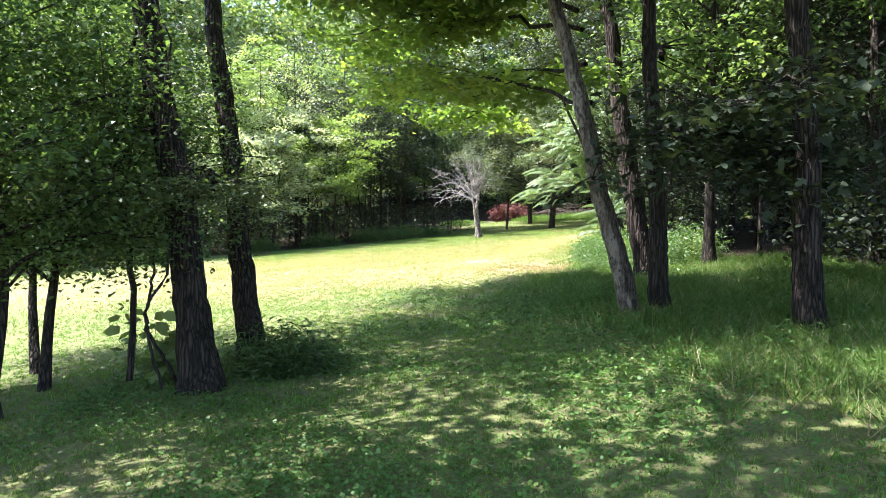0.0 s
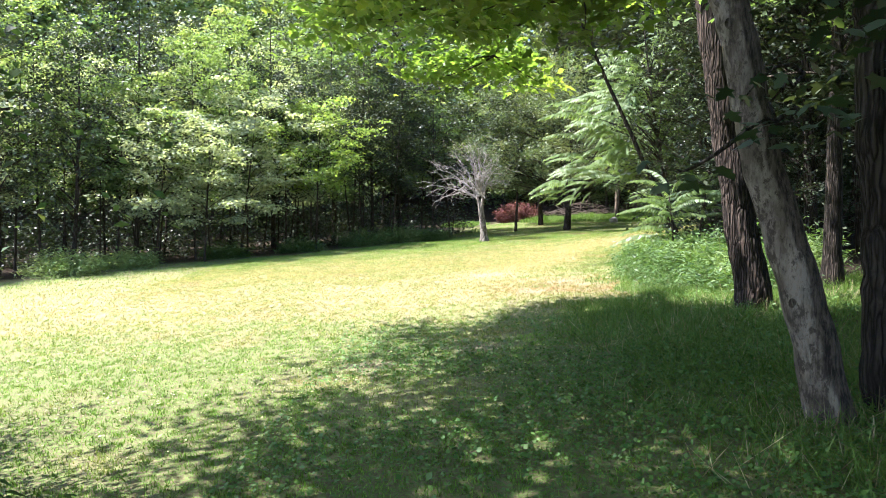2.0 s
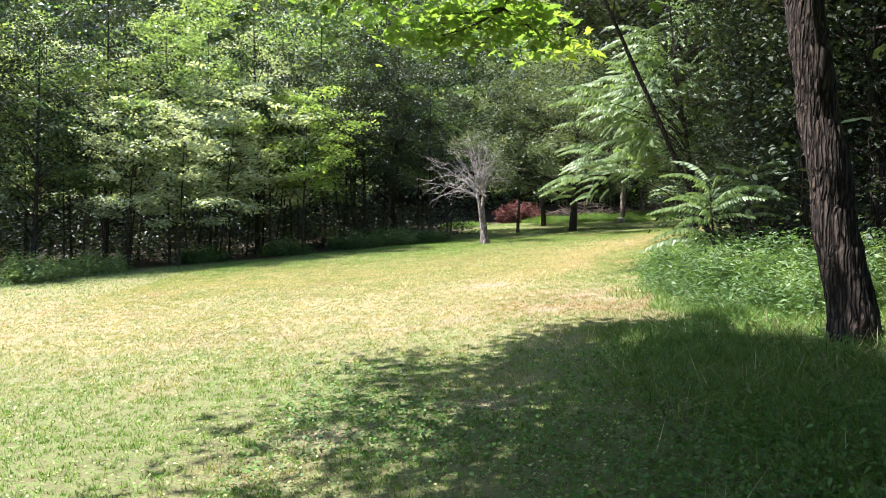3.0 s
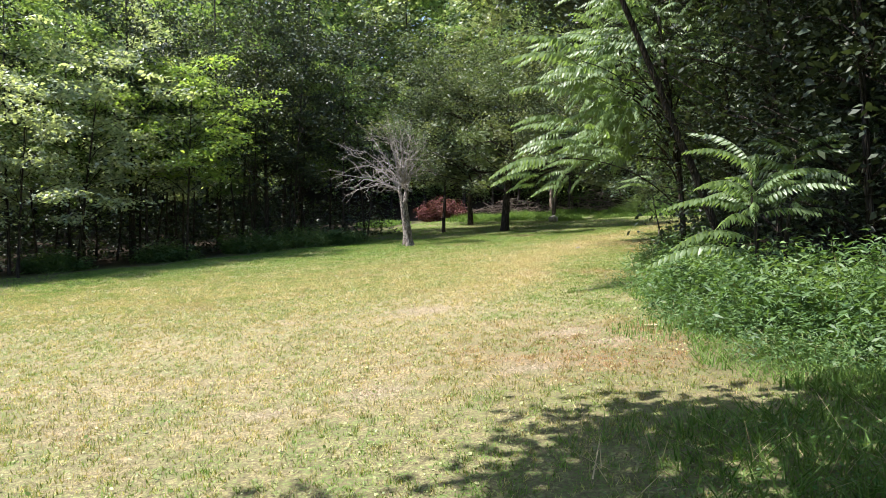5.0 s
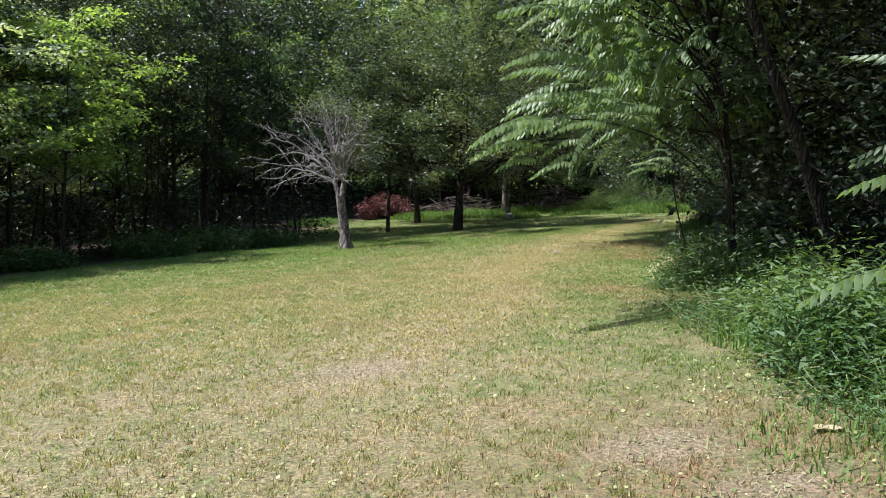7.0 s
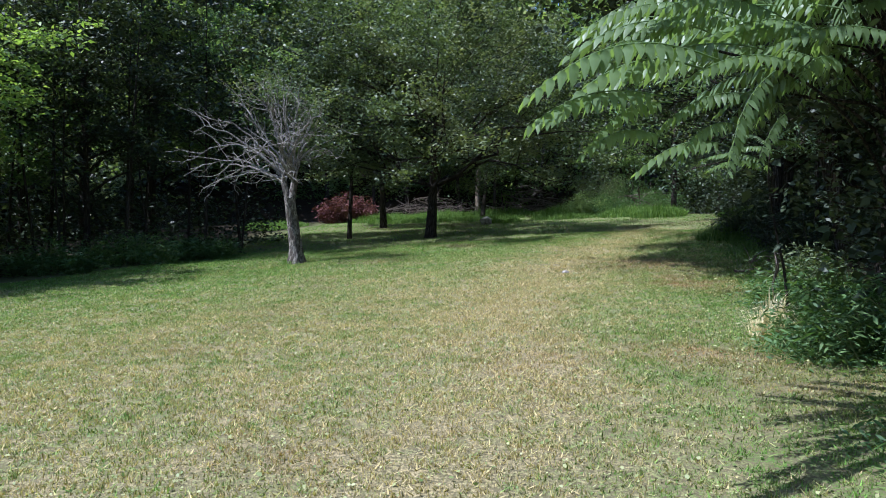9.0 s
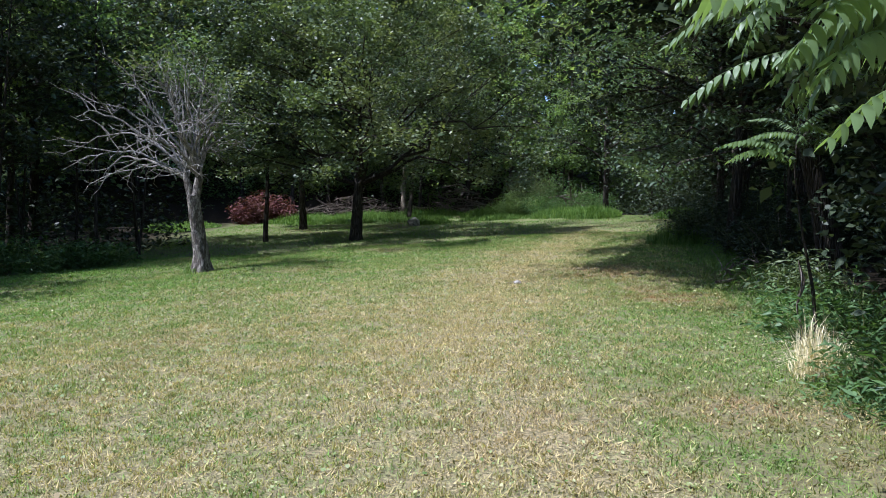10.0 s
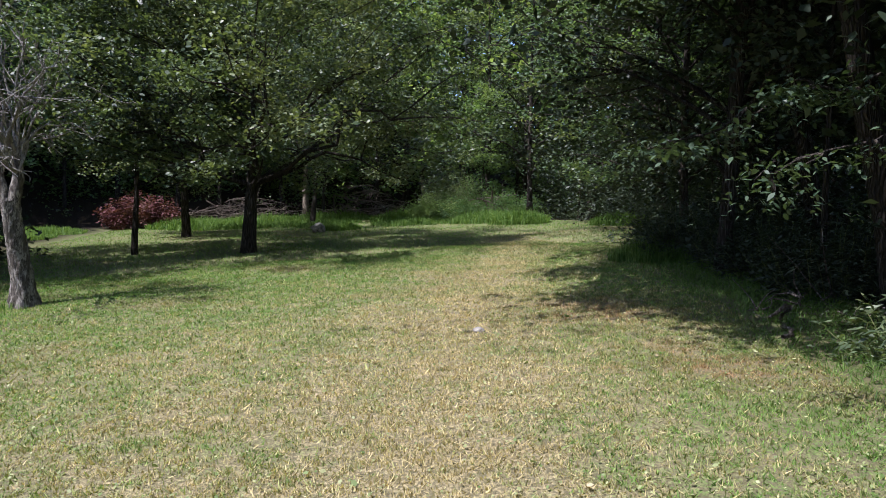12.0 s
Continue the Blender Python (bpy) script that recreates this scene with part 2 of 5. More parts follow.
STEM = plain_leaf("green_stems", (0.12, 0.17, 0.05), (0.2, 0.2, 0.08), 0.05)


# ---- lie of the land ----
def height(x, y):
    x, y = np.asarray(x, float), np.asarray(y, float)
    u, v = np.clip(x, -16, 20), np.clip(y, -4, 62)
    z = -0.046 + 0.0938 * u + 0.0150 * v + 0.00087 * u * u - 0.00086 * u * v + 0.00035 * v * v
    far = np.maximum(0, y - 68) + np.maximum(0, -x - 24) * 0.9
    z = z + 26 * (1 - np.exp(-far / 60))
    return z + 0.03 * np.sin(1.3 * x + 0.7 * np.sin(0.9 * y)) * np.sin(1.1 * y + 0.4)


LAWN = [(-24, 20), (-13.1, 27.8), (-10.3, 32), (-6.4, 35.2), (-3.4, 38.6), (-0.4, 41.6), (0.6, 46), (1.8, 52), (4.5, 60), (9, 61.5), (14, 61), (18, 57),
        (19.7, 48), (18.7, 42.6), (12.5, 36), (9.2, 31.2), (8, 29.4), (6.1, 26), (5.0, 22.5), (3.8, 19.8), (3.1, 18), (3.6, 15.5), (4.2, 12.5), (6.5, 9.5), (9, 6), (9, -6), (-5, -6), (-24, -2)]


def in_poly(x, y, poly):
    inside = np.zeros(np.shape(x), bool)
    for (x0, y0), (x1, y1) in zip(poly, poly[1:] + poly[:1]):
        cross = (y0 > y) != (y1 > y)
        inside ^= cross & (x < (x1 - x0) * (y - y0) / ((y1 - y0) or 1e-9) + x0)
    return inside


def edge_distance(x, y, poly):
    d = np.full(np.shape(x), 1e9)
    for (x0, y0), (x1, y1) in zip(poly, poly[1:] + poly[:1]):
        dx, dy = x1 - x0, y1 - y0
        t = np.clip(((x - x0) * dx + (y - y0) * dy) / (dx * dx + dy * dy), 0, 1)
        d = np.minimum(d, np.hypot(x - x0 - t * dx, y - y0 - t * dy))
    return d


def dryness(x, y):
    """0 where the turf is moist and green, 1 on the parched open slope."""
    v = 1 / (1 + np.exp(-(y - 15.5) / 1.8))
    v = v * (0.55 + 0.45 / (1 + np.exp(-(edge_distance(x, y, LAWN) - 1.6) / 0.5)))
    v = v * (1 - 0.6 / (1 + np.exp(-(y - 33.5 - 0.6 * (x - 2)) / 1.8)))
    v = v * (1 - 0.2 * np.exp(-((y - 23.5) / 4) ** 2))
    return np.clip(v * (0.86 + 0.18 / (1 + np.exp((y - 27 + 0.8 * x) / 2.0))) + 0.28 * pale_track(x, y), 0, 1.2)


def pale_track(x, y):
    """1 along the paler wheel track up the middle of the slope."""
    d = np.full(np.shape(x), 1e9)
    line = [(1.1, 22.4), (3.4, 26.0), (3.9, 29.2), (4.6, 30.1), (5.8, 32.2), (7.8, 34.8), (11.7, 39.7), (15.0, 44.0)]
    for (x0, y0), (x1, y1) in zip(line, line[1:]):
        dx, dy = x1 - x0, y1 - y0
        t = np.clip(((x - x0) * dx + (y - y0) * dy) / (dx * dx + dy * dy), 0, 1)
        d = np.minimum(d, np.hypot(x - x0 - t * dx, y - y0 - t * dy))
    return np.exp(-(d / 0.75) ** 2)


def bareness(x, y):
    """Small places where the turf is worn to pale soil."""
    v = np.zeros(np.shape(x))
    for cx, cy, r in ((0.32, 18.0, 0.22), (1.68, 18.25, 0.2), (-0.53, 17.7, 0.16), (1.1, 22.43, 0.3), (2.5, 19.9, 0.26), (2.75, 19.2, 0.22), (-0.7, 12.95, 0.2), (0.5, 13.4, 0.22)):
        v = np.maximum(v, np.exp(-(((x - cx) / (1.5 * r)) ** 2 + ((y - cy) / r) ** 2) ** 1.5))
    return v


def wornness(x, y):
    """Where the turf is scorched to reddish brown: before the shrubs, and under the overhanging trees."""
    v = np.zeros(np.shape(x))
    for cx, cy, rx, ry, k in ((2.6, 18.9, 1.6, 1.7, 1.0), (7.4, 29.8, 0.7, 1.0, 0.9), (8.2, 32.3, 0.9, 1.3, 0.8), (3.6, 10.2, 1.0, 2.0, 0.6), (2.6, 8.0, 0.8, 1.6, 0.5), (4.9, 25.0, 0.6, 1.5, 0.5)):
        v = np.maximum(v, k * np.exp(-((x - cx) / rx) ** 2 - ((y - cy) / ry) ** 2))
    return v


def np_mesh(name, verts, faces, mat, smooth=False):
    """A mesh from arrays: verts (n, 3), faces (m, k)."""
    me = bpy.data.meshes.new(name)
    faces = np.asarray(faces, np.int32)
    m, k = faces.shape
    me.vertices.add(len(verts))
    me.vertices.foreach_set("co", np.asarray(verts, np.float32).ravel())
    me.loops.add(m * k)
    me.loops.foreach_set("vertex_index", faces.ravel())
    me.polygons.add(m)
    me.polygons.foreach_set("loop_start", np.arange(0, m * k, k, dtype=np.int32))
    if smooth:
        me.polygons.foreach_set("use_smooth", np.ones(m, bool))
    me.update(calc_edges=True)
    me.materials.append(mat)
    return me


def put_attribute(me, name, values):
    me.attributes.new(name, "FLOAT", "POINT").data.foreach_set("value", np.asarray(values, np.float32))


def part(name, me, parent, label=""):
    ob = new(name, me)
    ob.parent = parent
    return tagged(ob, label)


def thing(name, x, y, label, category, group="", kind="", z=None):
    ob = new(name)
    ob.location = (x, y, float(height(x, y)) if z is None else z)
    return tagged(ob, label, category, group, kind)


def build_ground():
    def axis(lo, hi, step):
        mid = np.arange(lo, hi, step)
        out = np.cumsum(step * 1.17 ** np.arange(1, 39))
        return np.concatenate([(lo - out)[::-1], mid, hi + out])
    xs, ys = axis(-15, 20, 0.25), axis(-4, 62, 0.25)
    gx, gy = np.meshgrid(xs, ys)
    x, y = gx.ravel(), gy.ravel()
    v = np.stack([x, y, height(x, y)], 1)
    i = np.arange(len(v)).reshape(gx.shape)
    f = np.stack([i[:-1, :-1], i[:-1, 1:], i[1:, 1:], i[1:, :-1]], -1).reshape(-1, 4)
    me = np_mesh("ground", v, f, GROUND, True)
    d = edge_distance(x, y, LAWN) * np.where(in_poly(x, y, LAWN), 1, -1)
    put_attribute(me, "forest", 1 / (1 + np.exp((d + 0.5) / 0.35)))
    put_attribute(me, "dry", dryness(x, y))
    put_attribute(me, "worn", wornness(x, y))
    put_attribute(me, "bare", bareness(x, y))
    tagged(new("ground", me), "sloping lawn, straw-coloured in the open, running into dark forest floor", "ground", kind="structure")


build_ground()


# ---- building blocks of plants ----
def tube(path, radii, sides=6, rough=0.0, rng=None, ridges=0):
    """Vertices and quads of a tapered tube along path; rough and ridges make it barky."""
    path, radii = np.asarray(path, float), np.asarray(radii, float)
    tang = np.gradient(path, axis=0)
    tang /= np.linalg.norm(tang, axis=1)[:, None] + 1e-9
    ref = np.where(np.abs(tang[:, 2:3]) > 0.9, np.array([[1.0, 0, 0]]), np.array([[0, 0, 1.0]]))
    a = np.cross(tang, ref)
    a /= np.linalg.norm(a, axis=1)[:, None] + 1e-9
    b = np.cross(tang, a)
    ang = np.linspace(0, 2 * math.pi, sides, endpoint=False)
    r = np.repeat(radii[:, None], sides, 1)
    if rough:
        n = len(path)
        wave = np.zeros((n, sides))
        for k in range(3):
            ph = rng.uniform(0, 6.3, 2)
            wave += np.sin((k + 2) * ang[None, :] + ph[0] + np.linspace(0, 3, n)[:, None]) * 0.5
        wave += rng.normal(0, 0.5, (n, sides))
        if ridges:
            drift = np.cumsum(rng.normal(0, 0.05, n))[:, None]
            comb = np.abs(np.sin(ridges * 0.5 * ang[None, :] + drift + 0.9 * np.sin(np.linspace(0, 26, n))[:, None]))
            wave += 1.6 * (comb - 0.6)
        r = r * (1 + rough * wave)
    v = path[:, None, :] + r[..., None] * (np.cos(ang)[None, :, None] * a[:, None, :] + np.sin(ang)[None, :, None] * b[:, None, :])
    n = len(path)
    i = np.arange(n * sides).reshape(n, sides)
    j = np.roll(i, -1, 1)
    f = np.stack([i[:-1], j[:-1], j[1:], i[1:]], -1).reshape(-1, 4)
    return v.reshape(-1, 3), f


def join(pieces):
    verts, faces, k = [], [], 0
    for v, f in pieces:
        verts.append(v)
        faces.append(np.asarray(f) + k)
        k += len(v)
    return np.concatenate(verts), np.concatenate(faces)


def curve(a, b, bend, n=7):
    """Points from a to b, bowed by bend at the middle."""
    t = np.linspace(0, 1, n)[:, None]
    return (1 - t) * a + t * b + 4 * t * (1 - t) * bend


KITE = np.array([(0, 0, 0), (0.28, 0.45, 0.06), (0, 1, -0.08), (-0.28, 0.45, 0.06)])
LANCE = np.array([(0, 0, 0), (0.13, 0.35, 0.03), (0, 1, -0.12), (-0.13, 0.35, 0.03)])
ROUND = np.array([(-0.22, 0.1, 0), (0.22, 0.1, 0.04), (0.34, 0.62, 0), (0, 1, -0.06), (-0.34, 0.62, 0.04)])
LOBED = np.array([(0, 0, 0), (0.26, -0.04, 0.02), (0.24, 0.18, 0.03), (0.6, 0.36, -0.05), (0.24, 0.46, 0.03), (0.28, 0.72, 0), (0, 1.08, -0.07),
                  (-0.28, 0.72, 0), (-0.24, 0.46, 0.03), (-0.6, 0.36, -0.05), (-0.24, 0.18, 0.03), (-0.26, -0.04, 0.02)])


def leaves(centres, size, rng, shape=KITE, droop=0.25, tilt=0.5, jitter=0.2):
    """One leaf at each centre: its blade points outwards and down by droop, its face up but for tilt."""
    n = len(centres)
    az = rng.uniform(0, 2 * math.pi, n)
    along = np.stack([np.cos(az), np.sin(az), -droop + rng.normal(0, 0.4, n)], 1)
    along /= np.linalg.norm(along, axis=1)[:, None]
    up = np.stack([rng.normal(0, tilt, n), rng.normal(0, tilt, n), np.ones(n)], 1)
    side = np.cross(along, up)
    side /= np.linalg.norm(side, axis=1)[:, None] + 1e-9
    face = np.cross(side, along)
    s = size * np.exp(rng.normal(0, jitter, n))[:, None, None]
    v = centres[:, None, :] + s * (shape[None, :, 0:1] * side[:, None, :] + shape[None, :, 1:2] * along[:, None, :] + shape[None, :, 2:3] * face[:, None, :])
    k = len(shape)
    return v.reshape(-1, 3), np.arange(n * k).reshape(n, k)


def crown_points(tips, per, spread, flat, rng):
    """Leaf places in flattened clumps round the branch tips."""
    c = np.repeat(tips, per, 0)
    o = np.clip(rng.normal(0, 1, (len(c), 3)), -1.7, 1.7) * np.repeat(spread * rng.uniform(0.6, 1.3, len(tips)), per)[:, None]
    o[:, 2] = o[:, 2] * flat - 0.12 * (o[:, 0] ** 2 + o[:, 1] ** 2) / (spread + 1e-6)
    return c + o


def tree(name, label, x, y, tall, r0, top, crown, limbs, per, leaf, mat, bark=DARK_BARK, seed=1, shape=KITE, sides=9, spread=0.55,
         flat=0.4, group="", category="tree", rough=0.05, ridges=0, rings=14, flare=1.35, subs=3, bow=(0, 0), trunk_label="", low_droop=0.0, origin=None, split=False, stop=0.93, tilt=0.8):
    """A tree: top is the trunk's drift (dx, dy) at its tip; crown is (lowest height, radius, height of the widest place)."""
    rng = np.random.default_rng(seed)
    ob = thing(name, x, y, label, category, group, z=origin)
    t = np.linspace(0, 1, rings)
    bend = 4 * t * (1 - t)
    path = np.stack([top[0] * t + bow[0] * bend + np.cumsum(rng.normal(0, 0.012, rings)) * tall / 14,
                     top[1] * t + bow[1] * bend + np.cumsum(rng.normal(0, 0.012, rings)) * tall / 14, tall * stop * t - 0.15 * (1 - t)], 1)
    rad = r0 * (1 - 0.88 * t ** 1.1) + r0 * (flare - 1) * np.exp(-t * tall / 0.35)
    stem = tube(path, rad, sides, rough, rng, ridges)
    lo, radius, wide = crown
    pieces, tips = [], []
    for i in range(limbs):
        first = len(pieces)
        f = (i + rng.uniform(0.1, 0.9)) / limbs
        h = lo + (tall - lo) * f
        k = math.sqrt(max(0.05, 1 - ((h - wide) / (max(tall - wide, wide - lo) * 1.08)) ** 2))
        reach = radius * k * rng.uniform(0.65, 1.12)
        az = i * 2.4 + rng.uniform(-0.5, 0.5)
        start_h = max(lo * 0.7, h - reach * rng.uniform(0.35, 0.7))
        p0 = np.array([np.interp(start_h, path[:, 2], path[:, c]) for c in range(3)])
        p1 = np.array([p0[0] + reach * math.cos(az), p0[1] + reach * math.sin(az), h - low_droop * (1 - f)])
        many = 9 if split else 5
        line = curve(p0, p1, np.array([0, 0, 0.12 * reach]) + rng.normal(0, 0.06 * reach, 3), many)
        if split:
            line[1:-1] += rng.normal(0, 0.05 * reach, (many - 2, 3))
        rr = np.interp(start_h, path[:, 2], rad) * 0.5
        pieces.append(tube(line, np.linspace(rr, 0.012, many), 5 if split else 4))
        tips.append(p1)
        for s in range(subs):
            q0 = line[rng.integers(2, many - 1)]
            q1 = q0 + (p1 - p0) * rng.uniform(0.25, 0.5) + rng.normal(0, 0.28 * reach, 3) * np.array([1, 1, 0.6])
            pieces.append(tube(curve(q0, q1, rng.normal(0, 0.04 * reach, 3), 4 if split else 3), np.linspace(rr * 0.4, 0.008, 4 if split else 3), 4 if split else 3))
            tips += [q1, (q0 + q1) / 2]
        if split:
            part("limb", np_mesh("limb", *join(pieces[first:]), bark, True), ob)
    me = np_mesh("trunk", *(stem if split else join([stem] + pieces)), bark, True)
    if split:
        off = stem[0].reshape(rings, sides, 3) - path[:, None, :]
        # Highest towards the sun, where the maple bark is painted as lit.
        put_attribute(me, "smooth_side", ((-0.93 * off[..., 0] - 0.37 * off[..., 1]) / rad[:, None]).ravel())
    part("trunk", me, ob, trunk_label)
    if per:
        tips = np.array(tips)
        pts = crown_points(tips, per, spread, flat, rng)
        part("crown", np_mesh("crown", *leaves(pts, leaf, rng, shape, 0.25, tilt), mat), ob)
    return ob


POINTED = np.array([(0, 0, 0), (0.17, 0.22, 0.03), (0.2, 0.5, 0.0), (0, 1, -0.12), (-0.2, 0.5, 0.0), (-0.17, 0.22, 0.03)])


# ---- the trees that frame the way into the lawn ----
BIG = dict(sides=56, rings=110, rough=0.04, ridges=17, split=True)
tree("roadside_tree", "tall leaning tree with dark furrowed bark, ivy-grown trunk", -2.4, 7.1, 13.5, 0.165, (-2.0, 0.8), (6.8, 3.2, 9.5), 20, 52, 0.15,
     FOREST_LEAF, BARK, 11, flare=1.75, spread=0.6, group="trees by the path", **BIG)
tree("roadside_tree", "tall leaning tree with rough brown bark beside a tuft of weeds", -2.27, 8.45, 13.0, 0.148, (-1.9, 2.0), (6.2, 2.9, 9.0), 20, 90, 0.16,
     FOREST_LEAF, BARK, 12, flare=1.45, spread=0.6, group="trees by the path", **BIG)
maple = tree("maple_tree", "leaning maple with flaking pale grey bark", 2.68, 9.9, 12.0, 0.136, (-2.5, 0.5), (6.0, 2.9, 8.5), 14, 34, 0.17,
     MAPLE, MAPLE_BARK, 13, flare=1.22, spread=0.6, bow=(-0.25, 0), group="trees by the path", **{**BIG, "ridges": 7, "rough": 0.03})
tree("maple_tree", "upright tree with dark scarred bark close to a leaning maple", 3.12, 10.05, 12.0, 0.132, (-0.75, 0.2), (5.0, 3.0, 8.5), 14, 60, 0.17,
     FOREST_LEAF, DARK_BARK, 14, flare=1.35, spread=0.6, group="trees by the path", **BIG)
tree("roadside_tree", "tall tree with deeply furrowed brown bark in grass", 4.15, 7.9, 14.0, 0.15, (-0.85, 0.3), (5.0, 4.8, 10.0), 22, 60, 0.18,
     FOREST_LEAF, BARK, 15, flare=1.35, spread=0.6, group="trees by the path", **BIG)
tree("roadside_tree", "leaning tree with furrowed reddish brown bark at the lawn's edge", 4.2, 14.7, 12.0, 0.215, (-1.9, 0.4), (6.5, 2.0, 9.0), 12, 36, 0.13,
     FOREST_LEAF, BARK, 16, flare=1.25, spread=0.6, group="trees by the path", **BIG)


def knots(ob, places, sides, bark):
    """Knot holes on a trunk: a swollen lip round a dark hollow, at (ring, side, size)."""
    trunk = next(c for c in ob.children if c.name.startswith("trunk"))
    v = np.array([p.co[:] for p in trunk.data.vertices]).reshape(-1, sides, 3)
    for ring, side, size in places:
        c = v[ring, side]
        out = c - v[ring].mean(0)
        out /= np.linalg.norm(out)
        a = np.cross(out, (0, 0, 1.0))
        b = np.cross(a, out)
        ang = np.linspace(0, 2 * math.pi, 15)
        lip = c + size * (0.55 * np.cos(ang)[:, None] * a + np.sin(ang)[:, None] * b) + 0.004 * out
        rim = part("knot", np_mesh("knot", *tube(lip, size * (0.3 + 0.1 * np.sin(2 * ang + ring)), 7), bark, True), ob)
        fan = np.concatenate([lip[:14] - 0.006 * out, [c - 0.02 * out]])
        part("knot_hole", np_mesh("knot_hole", fan, [(i, (i + 1) % 14, 14) for i in range(14)], DARK_BARK, True), rim, "dark hollow of a knot")


knots(maple, [(9, 20, 0.026), (26, 22, 0.03)], 56, MAPLE_BARK)


def maple_bough(start, end, seed, tips_n=16, per=34, mat=MAPLE, label="low maple bough with bright green lobed leaves over the lawn", shape=LOBED, leaf=0.12, r0=0.038, reach=1.0):
    """A low bough of lobed leaves in flat layers, hung over the lawn."""
    rng = np.random.default_rng(seed)
    a, b = np.array(start, float), np.array(end, float)
    ob = new("maple_bough")
    ob.location = start
    tagged(ob, label, "branch", "low boughs")
    line = curve(a * 0, b - a, reach * np.array([0.2, 0.1, 0.35]), 12)
    line[1:-1] += rng.normal(0, 0.05, (10, 3))
    limb = part("limb", np_mesh("limb", *tube(line, np.linspace(r0, 0.008, 12), 7), DARK_BARK, True), ob)
    tips = [line[-1]]
    for i in range(tips_n):
        k = rng.integers(3, 12)
        d = (b - a) / np.linalg.norm(b - a)
        side = np.array([-d[1], d[0], 0]) * rng.choice([-1, 1])
        q = line[k] + reach * (d * rng.uniform(0.2, 1.0) + side * rng.uniform(0.3, 1.5) + np.array([0, 0, rng.uniform(-0.45, 0.3)]))
        tw = curve(line[k], q, rng.normal(0, 0.08, 3), 5)
        part("twig", np_mesh("twig", *tube(tw, np.linspace(0.016, 0.004, 5), 5), DARK_BARK, True), limb)
        tips += [q, tw[2], tw[3]]
    pts = crown_points(np.array(tips), per, 0.33 * (0.4 + 0.6 * reach), 0.28, rng)
    part("foliage", np_mesh("foliage", *leaves(pts, leaf, rng, shape, 0.3, 0.35), mat), ob)
    return ob


maple_bough((2.1, 10.25, 3.35), (-1.2, 16.1, 4.45), 21, 22)
maple_bough((2.0, 10.25, 3.9), (0.6, 16.4, 4.1), 22, 18)
maple_bough((1.95, 10.3, 4.4), (-1.6, 14.2, 5.2), 23, 20)
maple_bough((1.85, 10.1, 4.6), (-2.0, 11.2, 5.5), 30, 22, 46)
maple_bough((1.75, 10.1, 5.0), (-1.0, 12.8, 5.8), 31, 22, 46)
maple_bough((1.7, 10.1, 5.3), (-0.6, 9.9, 6.1), 32, 20, 46)
# Two boughs added above the view, only to cast shade on the lawn.
HIGH_SHADE = "unseen high maple bough added to shade the lawn's edge"
maple_bough((1.5, 10.2, 6.2), (-3.0, 14.8, 7.3), 37, 24, 42, MAPLE, HIGH_SHADE, reach=1.3)
maple_bough((1.45, 10.2, 6.6), (-4.6, 13.2, 7.8), 38, 24, 40, MAPLE, HIGH_SHADE, reach=1.3)
maple_bough((3.1, 10.3, 4.0), (3.4, 13.6, 4.4), 26, 10, 24, FOREST_LEAF)
# Maple leaves in darker leaf colours from here on: painted shade beside the trunks.
maple_bough((2.4, 9.85, 2.55), (1.75, 9.2, 2.14), 29, 4, 4, DROOP_LEAF, "leafy maple shoot on a leaning trunk", LOBED, 0.1, 0.012, 0.3)
SHADED = "broad-leaved bough beside a trunk, its leaves coloured dark for shade"
maple_bough((3.15, 10.1, 2.9), (4.6, 8.9, 2.4), 27, 12, 14, SHADED_LEAF, SHADED)
maple_bough((3.1, 9.95, 3.3), (2.9, 8.3, 2.5), 33, 12, 20, SHADED_LEAF, SHADED, LOBED, 0.11, 0.02, 0.7)
maple_bough((3.2, 10.0, 3.0), (4.3, 8.6, 2.15), 34, 14, 20, SHADED_LEAF, SHADED, LOBED, 0.11, 0.02, 0.75)
maple_bough((4.1, 7.8, 3.3), (3.1, 6.9, 2.75), 35, 10, 16, SHADED_LEAF, SHADED, LOBED, 0.1, 0.016, 0.5)
maple_bough((4.2, 14.6, 3.6), (5.6, 12.4, 2.6), 36, 14, 24, SHADED_LEAF, SHADED, LOBED, 0.12, 0.02, 0.9)
SPRAY = "leafy shoot growing from a shaded trunk"
for i, (a, b) in enumerate([((-2.6, 7.0, 2.1), (-2.1, 6.6, 1.75)), ((-2.65, 7.0, 1.7), (-3.3, 6.5, 1.9)), ((-2.45, 8.15, 2.0), (-2.25, 7.95, 1.75)), ((-2.7, 7.1, 2.4), (-3.6, 7.6, 2.5))]):
    maple_bough(a, b, 200 + i, 10, 40, ORCHARD_LEAF, SPRAY, KITE, 0.055, 0.014, 0.36)


def vine(points, r, seed):
    rng = np.random.default_rng(seed)
    p = np.array(points, float)
    t = np.linspace(0, len(p) - 1, 30)
    line = np.array([np.interp(t, range(len(p)), p[:, c]) for c in range(3)]).T
    line[1:-1] += rng.normal(0, 0.012, (28, 3))
    ob = new("hanging_vine", np_mesh("hanging_vine", *tube(line - line[0], np.linspace(r, r * 0.6, 30), 7, 0.06, rng), DARK_BARK, True))
    ob.location = line[0]
    tagged(ob, "dark woody vine hanging beside a tree trunk", "vine", "vines")


vine([(-3.25, 7.4, -0.1), (-3.2, 7.4, 0.8), (-3.35, 7.4, 2.0), (-3.3, 7.45, 3.0), (-3.1, 7.5, 4.2), (-3.25, 7.5, 5.5)], 0.035, 221)
